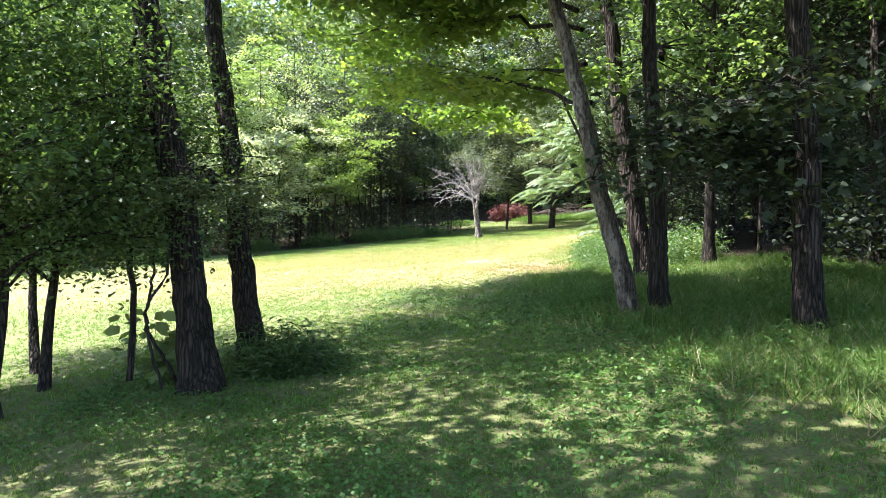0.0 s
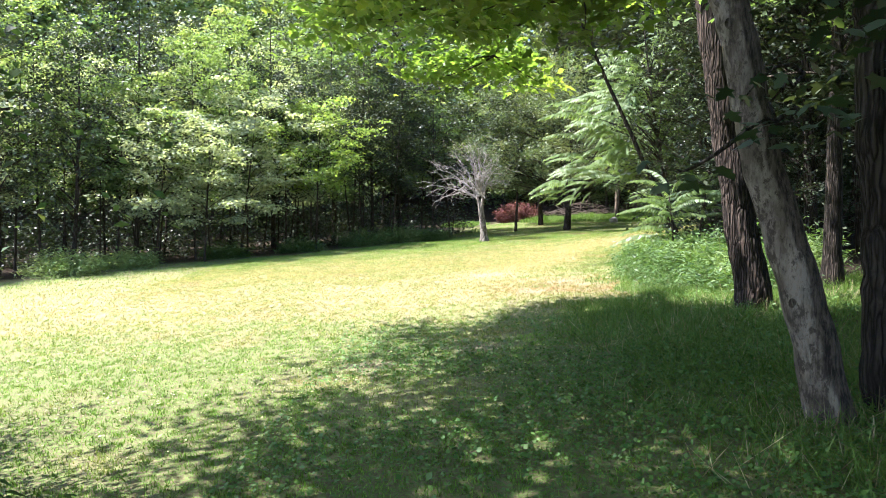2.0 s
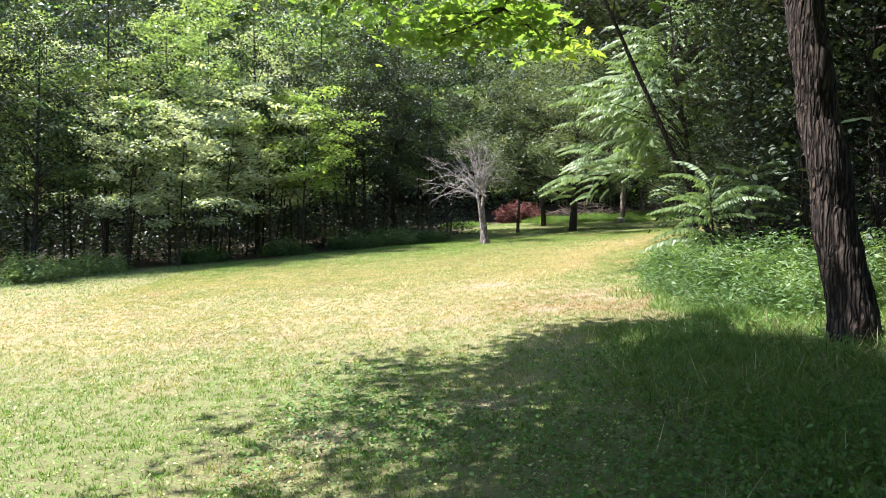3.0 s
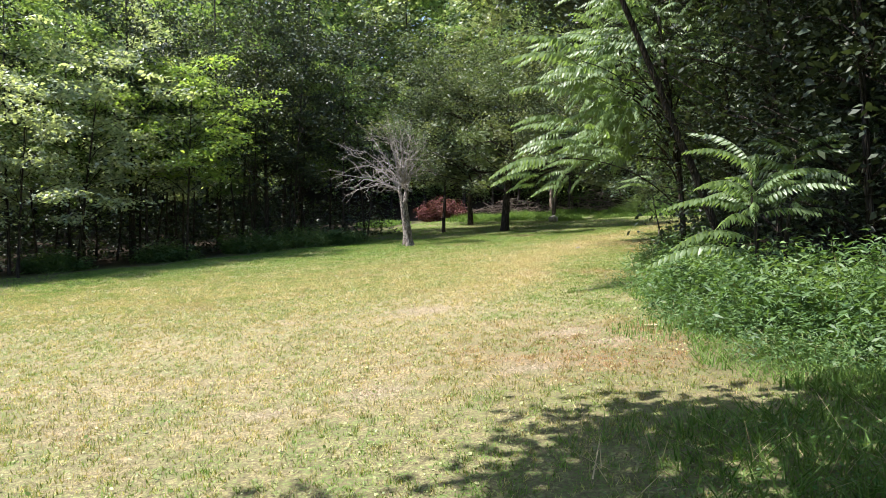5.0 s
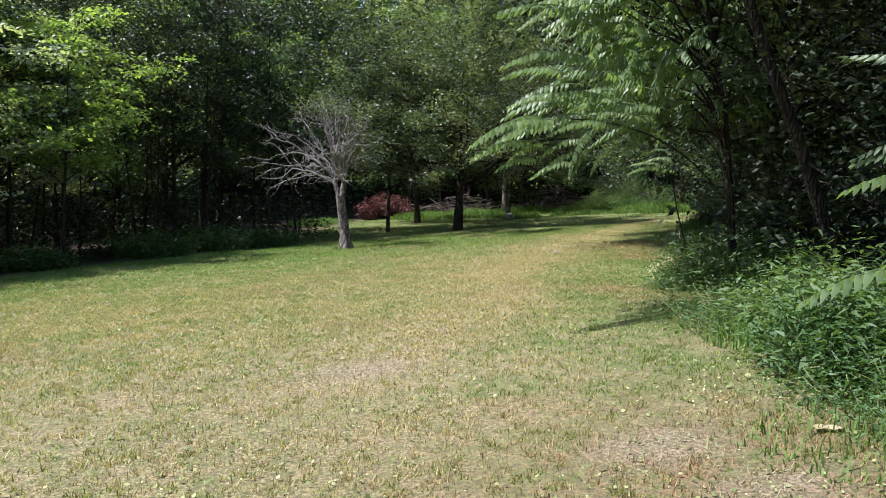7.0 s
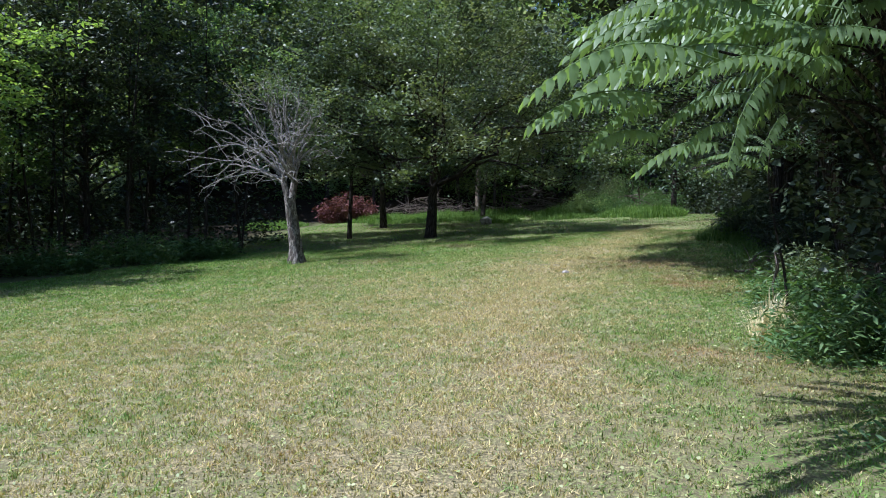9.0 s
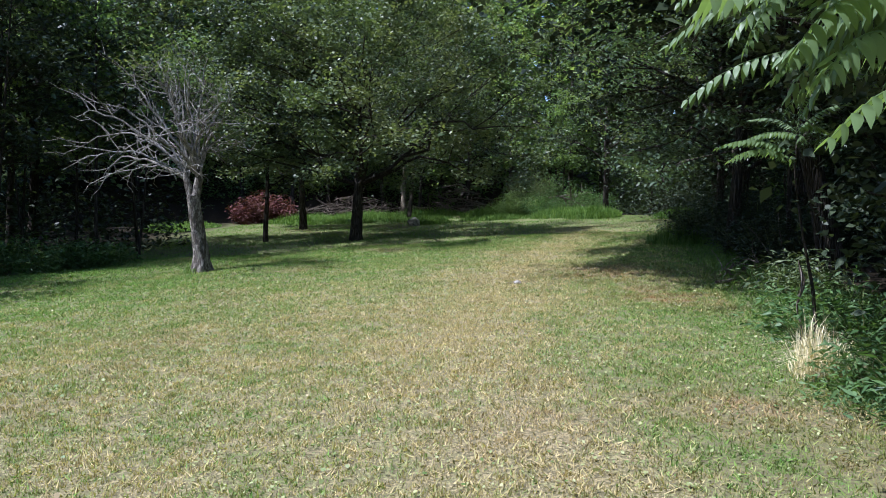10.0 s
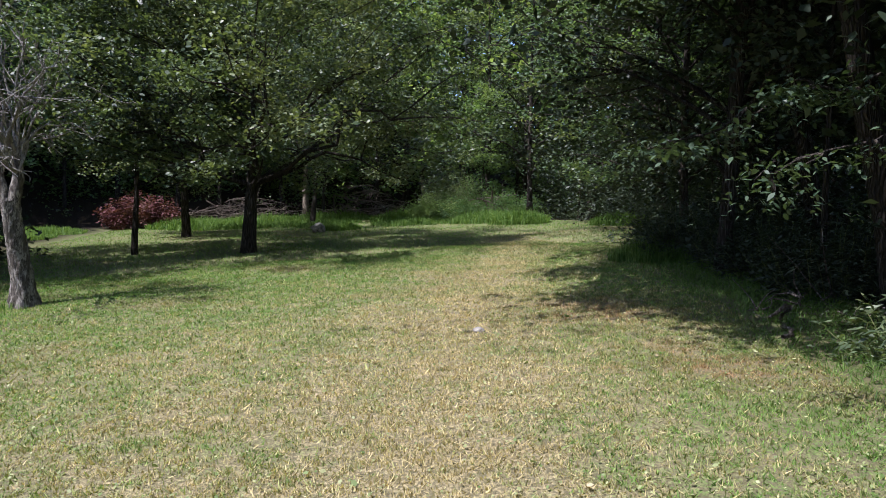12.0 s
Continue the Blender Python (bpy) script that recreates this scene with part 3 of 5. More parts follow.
vine([(-2.75, 7.0, -0.1), (-2.95, 7.05, 0.6), (-2.7, 7.1, 1.2), (-2.85, 7.1, 2.2), (-2.75, 7.2, 3.4), (-3.3, 7.2, 4.6)], 0.016, 222)
vine([(-2.7, 7.3, -0.1), (-3.05, 7.3, 0.5), (-2.95, 7.3, 1.1), (-2.85, 7.2, 1.7)], 0.02, 223)


# ---- forest edges ----
def variant(name, label, seed, tall, r0, crown, limbs, per, leaf, mat, **kw):
    ob = tree(name, label, 0, 0, tall, r0, kw.pop("top", (0.3, 0.2)), crown, limbs, per, leaf, mat, seed=seed, origin=0.0, **kw)
    return ob


SAPLINGS = [
    variant("sapling", "young tree with flat sprays of yellow-green leaves at the forest edge", 31, 7.4, 0.05, (3.0, 2.1, 5.4), 20, 40, 0.13, ACACIA_LEAF, spread=0.30, flat=0.2, group="saplings"),
    variant("sapling", "young tree with drooping mid-green leaves at the forest edge", 32, 6.8, 0.045, (2.5, 1.8, 4.6), 18, 40, 0.135, FOREST_LEAF, spread=0.32, flat=0.3, group="saplings"),
    variant("sapling", "young tree with silvery green leaves at the forest edge", 33, 6.6, 0.05, (2.0, 1.9, 4.2), 18, 40, 0.135, PALE_LEAF, spread=0.30, flat=0.22, group="saplings"),
    variant("sapling", "thin young tree with sparse shaded leaves", 34, 9.0, 0.05, (3.0, 1.6, 6.5), 16, 30, 0.135, SHADED_LEAF, spread=0.34, flat=0.4, group="saplings"),
    variant("sapling", "tall thin young tree with pale green leaves", 35, 9.5, 0.05, (2.4, 1.5, 5.6), 24, 34, 0.13, LIGHT_LEAF, spread=0.28, flat=0.25, group="saplings"),
    variant("sapling", "bare-stemmed dark pole of a young tree inside the wood", 36, 6.5, 0.04, (4.0, 0.9, 5.6), 8, 14, 0.13, SHADED_LEAF, spread=0.3, flat=0.4, group="saplings", subs=2, bow=(0.12, 0.1)),
]
MIDS = [
    variant("forest_tree", "forest tree with a full mid-green crown", 41, 13.5, 0.13, (3.2, 3.0, 8.5), 28, 26, 0.23, FOREST_LEAF, subs=2, spread=0.47, flat=0.35, group="forest trees"),
    variant("forest_tree", "forest tree with a light green crown", 42, 12.5, 0.12, (3.0, 2.8, 8.0), 28, 26, 0.22, LIGHT_LEAF, subs=2, spread=0.45, flat=0.35, group="forest trees"),
    variant("forest_tree", "forest tree with a dark shaded crown", 43, 14.0, 0.15, (2.6, 3.2, 8.0), 28, 26, 0.23, SHADED_LEAF, subs=2, spread=0.5, flat=0.4, group="forest trees"),
    variant("forest_tree", "forest tree with a silvery pale crown", 44, 13.0, 0.12, (3.0, 2.9, 8.2), 28, 26, 0.22, PALE_LEAF, subs=2, spread=0.45, flat=0.35, group="forest trees"),
]
TALLS = [
    variant("tall_forest_tree", "tall forest tree with a broad green crown", 51, 20.0, 0.22, (5.0, 4.2, 13.0), 30, 20, 0.40, FOREST_LEAF, subs=2, spread=0.7, group="tall forest trees"),
    variant("tall_forest_tree", "tall forest tree with a silvery green crown", 53, 19.0, 0.22, (5.0, 4.0, 12.5), 30, 20, 0.40, PALE_LEAF, subs=2, spread=0.7, group="tall forest trees"),
    variant("tall_forest_tree", "tall forest tree with a pale green crown", 52, 21.0, 0.22, (5.5, 4.0, 14.0), 30, 20, 0.40, LIGHT_LEAF, subs=2, spread=0.7, group="tall forest trees"),
]
NEAR_DARK = variant("edge_wood_tree", "shaded tree with small dark leaves at the forest edge", 56, 13.0, 0.14, (2.6, 3.0, 7.5), 28, 42, 0.15, SHADED_LEAF, subs=2, spread=0.5, flat=0.35, group="edge wood trees")
# Added tree whose crown casts shade and blocks sky from out of view.
SHADE_TREE = variant("path_side_tree", "high-crowned tree, mostly out of view, added to shade the path", 55, 13.0, 0.2, (6.2, 3.8, 9.0), 22, 46, 0.2, FOREST_LEAF, spread=0.55, group="path-side trees")
placed = set()


def plant(source, x, y, rng, size=1.0):
    """Sets the source itself for its first place, and copies for all others."""
    s = size * rng.uniform(0.9, 1.12)
    m = pose(x, y, float(height(x, y)) - 0.05, rng.uniform(-2.5, 2.5), rng.uniform(-2.5, 2.5), rng.uniform(0, 360))
    if source.name in placed:
        ob = copy_thing(source, m)
    else:
        placed.add(source.name)
        ob = source
        ob.matrix_basis = m
    ob.scale = (s, s, s * rng.uniform(0.93, 1.1))
    return ob


def along(line, step, rng, jitter=0.5):
    out, carry = [], 0.0
    for (x0, y0), (x1, y1) in zip(line, line[1:]):
        n = math.hypot(x1 - x0, y1 - y0)
        while carry < n:
            k = carry / n
            out.append((x0 + (x1 - x0) * k + rng.normal(0, jitter), y0 + (y1 - y0) * k + rng.normal(0, jitter)))
            carry += step * rng.uniform(0.75, 1.25)
        carry -= n
    return out


def forest():
    rng = np.random.default_rng(61)
    left = [(-21, 27), (-15.2, 32.5), (-12, 36), (-7.5, 39.5), (-4, 42.2), (0.5, 44.5)]
    left2 = [(-24, 32), (-17, 37), (-9, 42.5), (-3, 47.5), (-6, 54), (-9, 62)]
    left3 = [(-40, 46), (-27, 53), (-18, 58), (-14, 64), (-11, 72)]
    right = [(8.8, 8), (8.2, 14), (7.6, 19), (8.4, 24), (10.6, 29), (13.0, 33.5), (17.5, 38.5), (21.2, 42), (21.8, 49), (20.5, 57)]
    right2 = [(11.3, 12), (11, 18), (12, 25), (15, 31), (20, 37), (25, 43), (25, 52), (23, 60)]
    back = [(0, 69), (6, 71), (12, 70), (18, 67), (24, 62)]
    for i, (x, y) in enumerate(along(left, 1.5, rng, 0.35)):
        plant(SAPLINGS[(4, 1, 3, 2, 3)[i % 5] if x < -7 else (3, 3, 1)[i % 3]], x, y, rng)
    for x, y in along(left, 1.0, rng, 0.7):
        plant(SAPLINGS[5], x, y - 0.5, rng)
    for x, y, k, s in [(-5.6, 36.7, 0, 1.05), (-7.0, 37.2, 2, 0.95), (-8.4, 34.9, 2, 0.9), (-10.0, 34.2, 4, 1.12), (-9.2, 32.9, 2, 0.9), (-10.8, 32.2, 2, 0.85), (-6.2, 38.8, 0, 0.95), (-2.6, 41.2, 3, 0.9), (-0.6, 42.6, 3, 1.0), (-12.6, 33.0, 1, 1.0)]:
        plant(SAPLINGS[k], x, y, rng, s)
    for i, (x, y) in enumerate(along(left2, 2.8, rng)):
        plant(MIDS[(1, 3, 1, 3, 0)[i % 5] if x < -6 else (2, 0, 2)[i % 3]], x, y, rng, 0.72 if x < -6 else 0.9)
    for i, (x, y) in enumerate(along([(-30, 40), (-21, 44.5), (-13, 49), (-8, 55)], 2.8, rng, 0.8)):
        plant(MIDS[(3, 1, 3, 1, 0)[i % 5]], x, y, rng, 0.9)
    for i, (x, y) in enumerate(along(left3, 4.0, rng, 0.8)):
        plant(TALLS[(1, 2, 0)[i % 3]], x, y, rng)
    for i, (x, y) in enumerate(along([(-36, 52), (-22, 58), (-10, 68), (0, 82), (16, 82), (34, 66)], 5.0, rng, 1.0)):
        plant(TALLS[(2, 1, 0)[i % 3] if x < 8 else 0], x, y, rng, 1.1)
    for i, (x, y) in enumerate(along(right, 2.6, rng, 0.4)):
        plant(SAPLINGS[(3, 1, 3)[i % 3]] if i % 2 else NEAR_DARK, x, y, rng, 0.95)
    for i, (x, y) in enumerate(along(right2, 3.2, rng)):
        plant((NEAR_DARK if y < 36 else MIDS[2]) if i % 3 else TALLS[0], x, y, rng)
    for i, (x, y) in enumerate(along([(16, 8), (17, 18), (19, 27), (27, 36), (31, 48)], 10, rng, 1.0)):
        plant(TALLS[0], x, y, rng)
    for line, step, kinds in ((back, 2.6, MIDS[:3]), ([(-2, 75), (8, 77), (18, 74), (28, 66)], 3.6, TALLS), ([(22, 34), (27, 40), (28, 52), (26, 64)], 5.0, MIDS[:3])):
        for i, (x, y) in enumerate(along(line, step, rng)):
            plant(kinds[i % len(kinds)], x, y, rng)
    # Unseen but for (6.1, 16.4); placed where their shadows are wanted.
    for x, y, s in [(-4.4, 1.0, 1.0), (-9.0, 1.2, 1.0), (-2.3, 2.5, 0.82), (8.2, 12.4, 1.0), (7.6, 6.2, 1.0), (6.1, 16.4, 0.72), (-3.0, -2.0, 1.05), (1.9, -3.6, 1.0), (-8.2, -3.5, 1.0), (6.3, 3.4, 0.95), (5.6, -2.0, 1.05), (6.6, 9.6, 0.85), (5.9, 6.3, 0.85)]:
        plant(SHADE_TREE, x, y, rng, s)
    for x, y, s in [(12.0, 33.8, 0.8), (14.8, 37.3, 0.85), (10.9, 27.0, 0.8), (9.2, 24.6, 0.75)]:
        plant(NEAR_DARK, x, y, rng, s)
    for x, y, s in [(-13.6, 31.6, 0.72), (-15.4, 29.9, 0.8), (-12.4, 34.2, 0.8), (-3.6, 41.6, 0.7), (-7.9, 38.6, 0.75)]:
        plant(NEAR_DARK, x, y, rng, s)
    # The first two are added out of view, behind the start of the walk.
    for x, y, k, s in [(-9.5, -4, 0, 1.1), (-1.0, -10, 1, 1.15), (8.7, 27.6, 2, 0.8)]:
        plant(MIDS[k], x, y, rng, s)


forest()


def woods(name, label, line, deep, low, high, n, leaf, mat, seed):
    """Uncounted leaves of the wood behind its edge, in clumps along a strip."""
    rng = np.random.default_rng(seed)
    pts = np.array(along(line, 0.35, rng, 0.1))
    tips = pts[rng.integers(0, len(pts), n // 30)]
    x, y = tips[:, 0] + rng.normal(0, deep, len(tips)), tips[:, 1] + rng.normal(0, deep, len(tips))
    c = np.stack([x, y, height(x, y) + rng.uniform(low, high, len(tips))], 1)
    v = crown_points(c, 30, leaf * 3.2, 0.5, rng)
    v[:, 2] = np.maximum(v[:, 2], height(v[:, 0], v[:, 1]) + 0.05)
    return tagged(new(name, np_mesh(name, *leaves(v, leaf, rng, KITE, 0.25, 0.9), mat)), label, "woods", kind="stuff")


woods("far_woods", "sunlit leafy depth of the wooded hillside", [(-44, 52), (-30, 60), (-16, 70), (-2, 82), (6, 85)], 2.8, 0.5, 20, 36000, 0.55, LIGHT_LEAF, 301)
woods("far_woods", "dim leafy depth of the wooded hillside", [(4, 80), (16, 82), (30, 72), (38, 54), (36, 30)], 2.8, 0.5, 27, 56000, 0.56, FOREST_LEAF, 307)
woods("far_woods", "pale leafy canopy of the wooded hillside", [(-46, 46), (-29, 54), (-17, 62), (-9, 72), (0, 80)], 2.2, 3, 17, 36000, 0.55, PALE_LEAF, 308)
woods("far_woods", "leafy crest of the wooded hillside", [(-52, 52), (-30, 66), (-14, 80), (0, 92), (18, 94), (42, 78), (52, 48)], 2.5, 2, 30, 42000, 0.95, FOREST_LEAF, 309)
woods("undergrowth", "dark leafy undergrowth inside the wood", [(-30, 36), (-18, 42), (-10, 48), (-6, 55), (-7, 64)], 1.6, 0.1, 4.0, 15000, 0.2, SHADED_LEAF, 302)
woods("undergrowth", "dark leafy undergrowth inside the wood", [(12, 4), (12, 16), (13, 26), (18, 34), (25, 42), (25.5, 54), (22, 64)], 1.4, 0.1, 4.5, 20000, 0.2, SHADED_LEAF, 303)
woods("undergrowth", "dark leafy undergrowth inside the wood", [(9.6, 3), (9.4, 10), (8.8, 16)], 0.7, 0.05, 1.6, 9000, 0.16, SHADED_LEAF, 305)
woods("undergrowth", "dark leafy undergrowth inside the wood", [(-22, 29), (-14.5, 35), (-9, 39.5), (-4, 43.5), (1, 47)], 0.7, 0.05, 1.8, 12000, 0.16, SHADED_LEAF, 306)
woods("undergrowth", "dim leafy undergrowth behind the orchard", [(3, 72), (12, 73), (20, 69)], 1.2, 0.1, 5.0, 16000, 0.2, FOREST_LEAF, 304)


woods("undergrowth", "dense shaded thicket behind the feathered fronds", [(6.9, 19.5), (7.0, 23.0), (7.6, 26.0), (9.6, 28.6)], 0.55, 0.3, 6.8, 17000, 0.115, SHADED_LEAF, 310)
woods("undergrowth", "shaded leafy wall under the overhanging trees", [(10.8, 28.6), (12.6, 30.8), (14.4, 33.2), (16.6, 36.2)], 0.6, 0.9, 6.5, 17000, 0.11, SHADED_LEAF, 311)


# A strip of darkened leaves stands in for the deep shade here.
woods("undergrowth", "undergrowth below the overhanging trees, leaves coloured near black for shade", [(14.8, 37.6), (18.4, 41.2), (20.8, 46.0), (21.2, 51.0)], 0.6, 0.1, 3.2, 15000, 0.13, SHADED_LEAF, 312)


# ---- the dead tree and the orchard trees ----
def dead_tree():
    """A short forked trunk, and long bare whips that rise from the fork and arch outwards, farthest to the open west."""
    rng = np.random.default_rng(71)
    ob = thing("dead_fruit_tree", 1.8, 38.3, "half-dead fruit tree with bare bleached twigs and forked pale trunk", "tree")

    def smooth(points, n):
        p = np.array(points, float)
        return np.array([np.interp(np.linspace(0, len(p) - 1, n), range(len(p)), p[:, c]) for c in range(3)]).T

    path = smooth([(0.1, 0, -0.1), (0.07, 0, 0.35), (0.0, 0.02, 0.9), (-0.06, 0, 1.3), (-0.09, 0, 1.62)], 34)
    part("trunk", np_mesh("trunk", *tube(path, np.interp(np.linspace(0, 4, 34), range(5), (0.25, 0.165, 0.14, 0.128, 0.13)), 28, 0.085, rng, 7), DEAD_BARK, True), ob)
    forks = [smooth([(-0.1, 0, 1.5), (-0.17, 0.02, 1.75), (-0.22, 0.04, 1.95), (-0.24, 0.05, 2.2)], 14), smooth([(-0.06, 0, 1.5), (-0.01, -0.02, 1.78), (0.02, 0.0, 1.98), (0.0, 0.04, 2.3)], 14)]
    for line, r in zip(forks, (0.085, 0.095)):
        part("limb", np_mesh("limb", *tube(line, np.linspace(r, r * 0.72, 14), 16, 0.07, rng, 6), DEAD_BARK, True), ob)
    tips = []
    count = 30
    for i in range(count):
        az = math.pi + rng.uniform(-1.5, 1.5) if i % 3 else rng.uniform(-1.4, 1.4)
        west = 0.5 - 0.5 * math.cos(az)
        long = rng.uniform(1.5, 2.8) * (0.66 + 0.34 * west)
        rise = math.radians(rng.uniform(2, 76))
        start = forks[0 if rng.uniform() < 0.5 * west + 0.25 else 1][rng.integers(8, 14)]
        flat, up = long * math.cos(rise), long * math.sin(rise) * 1.3
        end = start + np.array([flat * math.cos(az), flat * math.sin(az), up - 0.18 * flat])
        b = curve(start, end, np.array([0, 0, 0.16 * flat + 0.05]) + rng.normal(0, 0.1, 3), 12)
        b[1:-1] += rng.normal(0, 0.022, (10, 3))
        thick = rng.uniform(0.022, 0.036)
        twigs = [tube(b, np.linspace(thick, 0.007, 12), 6)]
        for j in range(6):
            k = rng.integers(3, 12)
            along_b = b[min(k, 11)] - b[max(k - 3, 0)]
            along_b /= np.linalg.norm(along_b) + 1e-9
            size = rng.uniform(0.35, 1.0) * (1.15 - 0.05 * k)
            e = b[k] + size * (along_b * 0.75 + rng.normal(0, 0.42, 3) + np.array([0, 0, -0.05]))
            c = curve(b[k], e, rng.normal(0, 0.06, 3), 6)
            twigs.append(tube(c, np.linspace(0.013, 0.006, 6), 4))
            for m in range(2):
                u = c[rng.integers(1, 6)]
                w = u + (e - b[k]) * 0.3 + rng.normal(0, 0.13, 3)
                twigs.append(tube(curve(u, w, rng.normal(0, 0.03, 3), 3), np.linspace(0.008, 0.0045, 3), 3))
                if (w[0] > 0.35 and w[2] > 2.7) or w[2] > 4.1:
                    tips.append(w)
        part("branch", np_mesh("branch", *join(twigs), TWIG, True), ob)
    pts = crown_points(np.array(tips), 26, 0.24, 0.7, rng)
    part("foliage", np_mesh("foliage", *leaves(pts, 0.07, rng, KITE, 0.3, 0.8), ORCHARD_LEAF), ob, "sparse dull green leaves")


dead_tree()
ORCHARD = dict(shape=KITE, sides=18, rings=30, subs=6, group="orchard trees", split=True, stop=0.5, flat=0.55, spread=0.34)
tree("orchard_tree", "old orchard tree with dark trunk and wide leafy crown", 6.81, 44.87, 9.5, 0.20, (0.1, 0.2), (2.6, 4.8, 5.0), 30, 150, 0.115, ORCHARD_LEAF, DARK_BARK, 81, low_droop=0.35, **ORCHARD)
tree("orchard_tree", "slim orchard tree with dark trunk and loose crown", 6.37, 52.7, 9.5, 0.17, (-0.1, 0.2), (3.0, 3.8, 5.2), 22, 110, 0.12, ORCHARD_LEAF, DARK_BARK, 82, low_droop=0.3, **ORCHARD)
tree("orchard_tree", "pale-trunked tree by dead brush behind the lawn", 13.3, 60.7, 11.0, 0.2, (0.1, 0.2), (3.8, 4.0, 6.5), 22, 40, 0.17, ORCHARD_LEAF, GREY_BARK, 83, **ORCHARD)
tree("orchard_tree", "thin dark tree in the shade behind the dead tree", 4.2, 47.0, 9.0, 0.09, (0.2, 0.2), (2.8, 3.0, 5.4), 18, 40, 0.16, SHADED_LEAF, DARK_BARK, 84, **ORCHARD)
# The last tree behind the orchard takes the darkened leaves to deepen the shade.
tree("orchard_tree", "leafy tree with crooked limbs behind the orchard", 12.3, 56.5, 10.5, 0.13, (0.5, 0.2), (3.6, 4.4, 6.5), 24, 44, 0.17, SHADED_LEAF, DARK_BARK, 85, **ORCHARD)
tree("edge_tree", "broad tree with light green leaves overhanging the lawn", 18.3, 41.4, 13.0, 0.16, (-0.6, -0.1), (2.0, 3.9, 5.6), 48, 92, 0.125, EDGE_LEAF, DARK_BARK, 86, spread=0.45, flat=0.3, low_droop=0.5)
tree("edge_tree", "big dark tree overhanging the lawn's edge", 10.7, 30.2, 15.0, 0.16, (-3.2, 1.0), (5.0, 5.2, 8.0), 46, 130, 0.16, SHADED_LEAF, DARK_BARK, 87, shape=POINTED, spread=0.65, flat=0.35)
tree("edge_tree", "dark tree with wide boughs over the lawn's corner", 13.2, 32.8, 14.0, 0.15, (-3.0, 0.8), (5.0, 5.0, 8.0), 40, 84, 0.22, SHADED_LEAF, DARK_BARK, 89, spread=0.65, flat=0.35)
tree("edge_tree", "big dark tree above a thicket", 9.4, 21.0, 14.0, 0.2, (-0.8, 0.6), (5.5, 5.0, 9.0), 34, 70, 0.22, SHADED_LEAF, DARK_BARK, 88, spread=0.65, flat=0.35)


# ---- trees with feathered fronds ----
def frond_mesh(length, pairs, seed, droop):
    """A spine with pairs of broad pointed leaflets that hang from it, all welded to the spine."""
    rng = np.random.default_rng(seed)
    n = pairs + 4
    t = np.linspace(0, 1, n)
    spine = np.stack([rng.normal(0, 0.004, n), length * t, 0.12 * length * np.sin(t * 2.4) - droop * length * t ** 2], 1)
    sv, sf = tube(spine, np.linspace(0.006, 0.002, n), 4)
    lv, lf, k = [], [], len(sv)
    prof = [(0.15, 0.10, 0.0), (0.185, 0.32, -0.02), (0.13, 0.64, -0.03), (0, 1, -0.1), (-0.13, 0.64, -0.03), (-0.185, 0.32, -0.02), (-0.15, 0.10, 0.0), (0, 0.4, 0.03)]
    for i in range(3, n):
        f = t[i]
        size = 0.118 * (0.7 + 0.5 * math.sin(math.pi * min(1, f * 0.92))) * rng.uniform(0.86, 1.1)
        for sgn in (-1, 1):
            root = i * 4 + (0 if sgn > 0 else 2)
            c = sv[root]
            d = np.array([sgn * rng.uniform(0.4, 0.65), 0.2 + 0.4 * f, -0.75 + rng.normal(0, 0.16)])
            d /= np.linalg.norm(d)
            n0 = np.array([sgn * 0.6, 0.1, 0.75]) + rng.normal(0, 0.14, 3)
            s = np.cross(d, n0)
            s /= np.linalg.norm(s)
            nn = np.cross(s, d)
            for a, b, h in prof:
                lv.append(c + size * (a * s + b * d + (h - 0.10 * b * b) * nn))
            m = k + 7
            for face in ((root, k, k + 1, m), (m, k + 1, k + 2, k + 3), (m, k + 3, k + 4, k + 5), (root, m, k + 5, k + 6)):
                lf.append(face)
            k += 8
    return np_mesh("frond", np.concatenate([sv, np.array(lv)]), np.concatenate([sf, np.array(lf)]), FROND)


FROND_SIZES = [(0.95, 12, 91, 0.25), (1.15, 15, 92, 0.26), (0.8, 11, 93, 0.36), (1.0, 13, 94, 0.15)]
FRONDS = [frond_mesh(*size) for size in FROND_SIZES]


def hang_frond(parent, root, tip, k=1):
    """A frond under parent whose spine runs from root to tip, both in the world."""
    long, droop = FROND_SIZES[k][0], FROND_SIZES[k][3]
    end = Vector((0, long, long * (0.12 * math.sin(2.4) - droop)))
    way = Vector(tip) - Vector(root)
    turn = math.degrees(math.atan2(-way.x, way.y))
    lift = math.degrees(math.atan2(way.z, math.hypot(way.x, way.y)) - math.atan2(end.z, end.y))
    fr = new("frond", FRONDS[k])
    fr.parent = parent
    fr.matrix_basis = Matrix.Translation(-parent.location) @ pose(*root, lift, 0, turn) @ Matrix.Scale(way.length / end.length, 4)


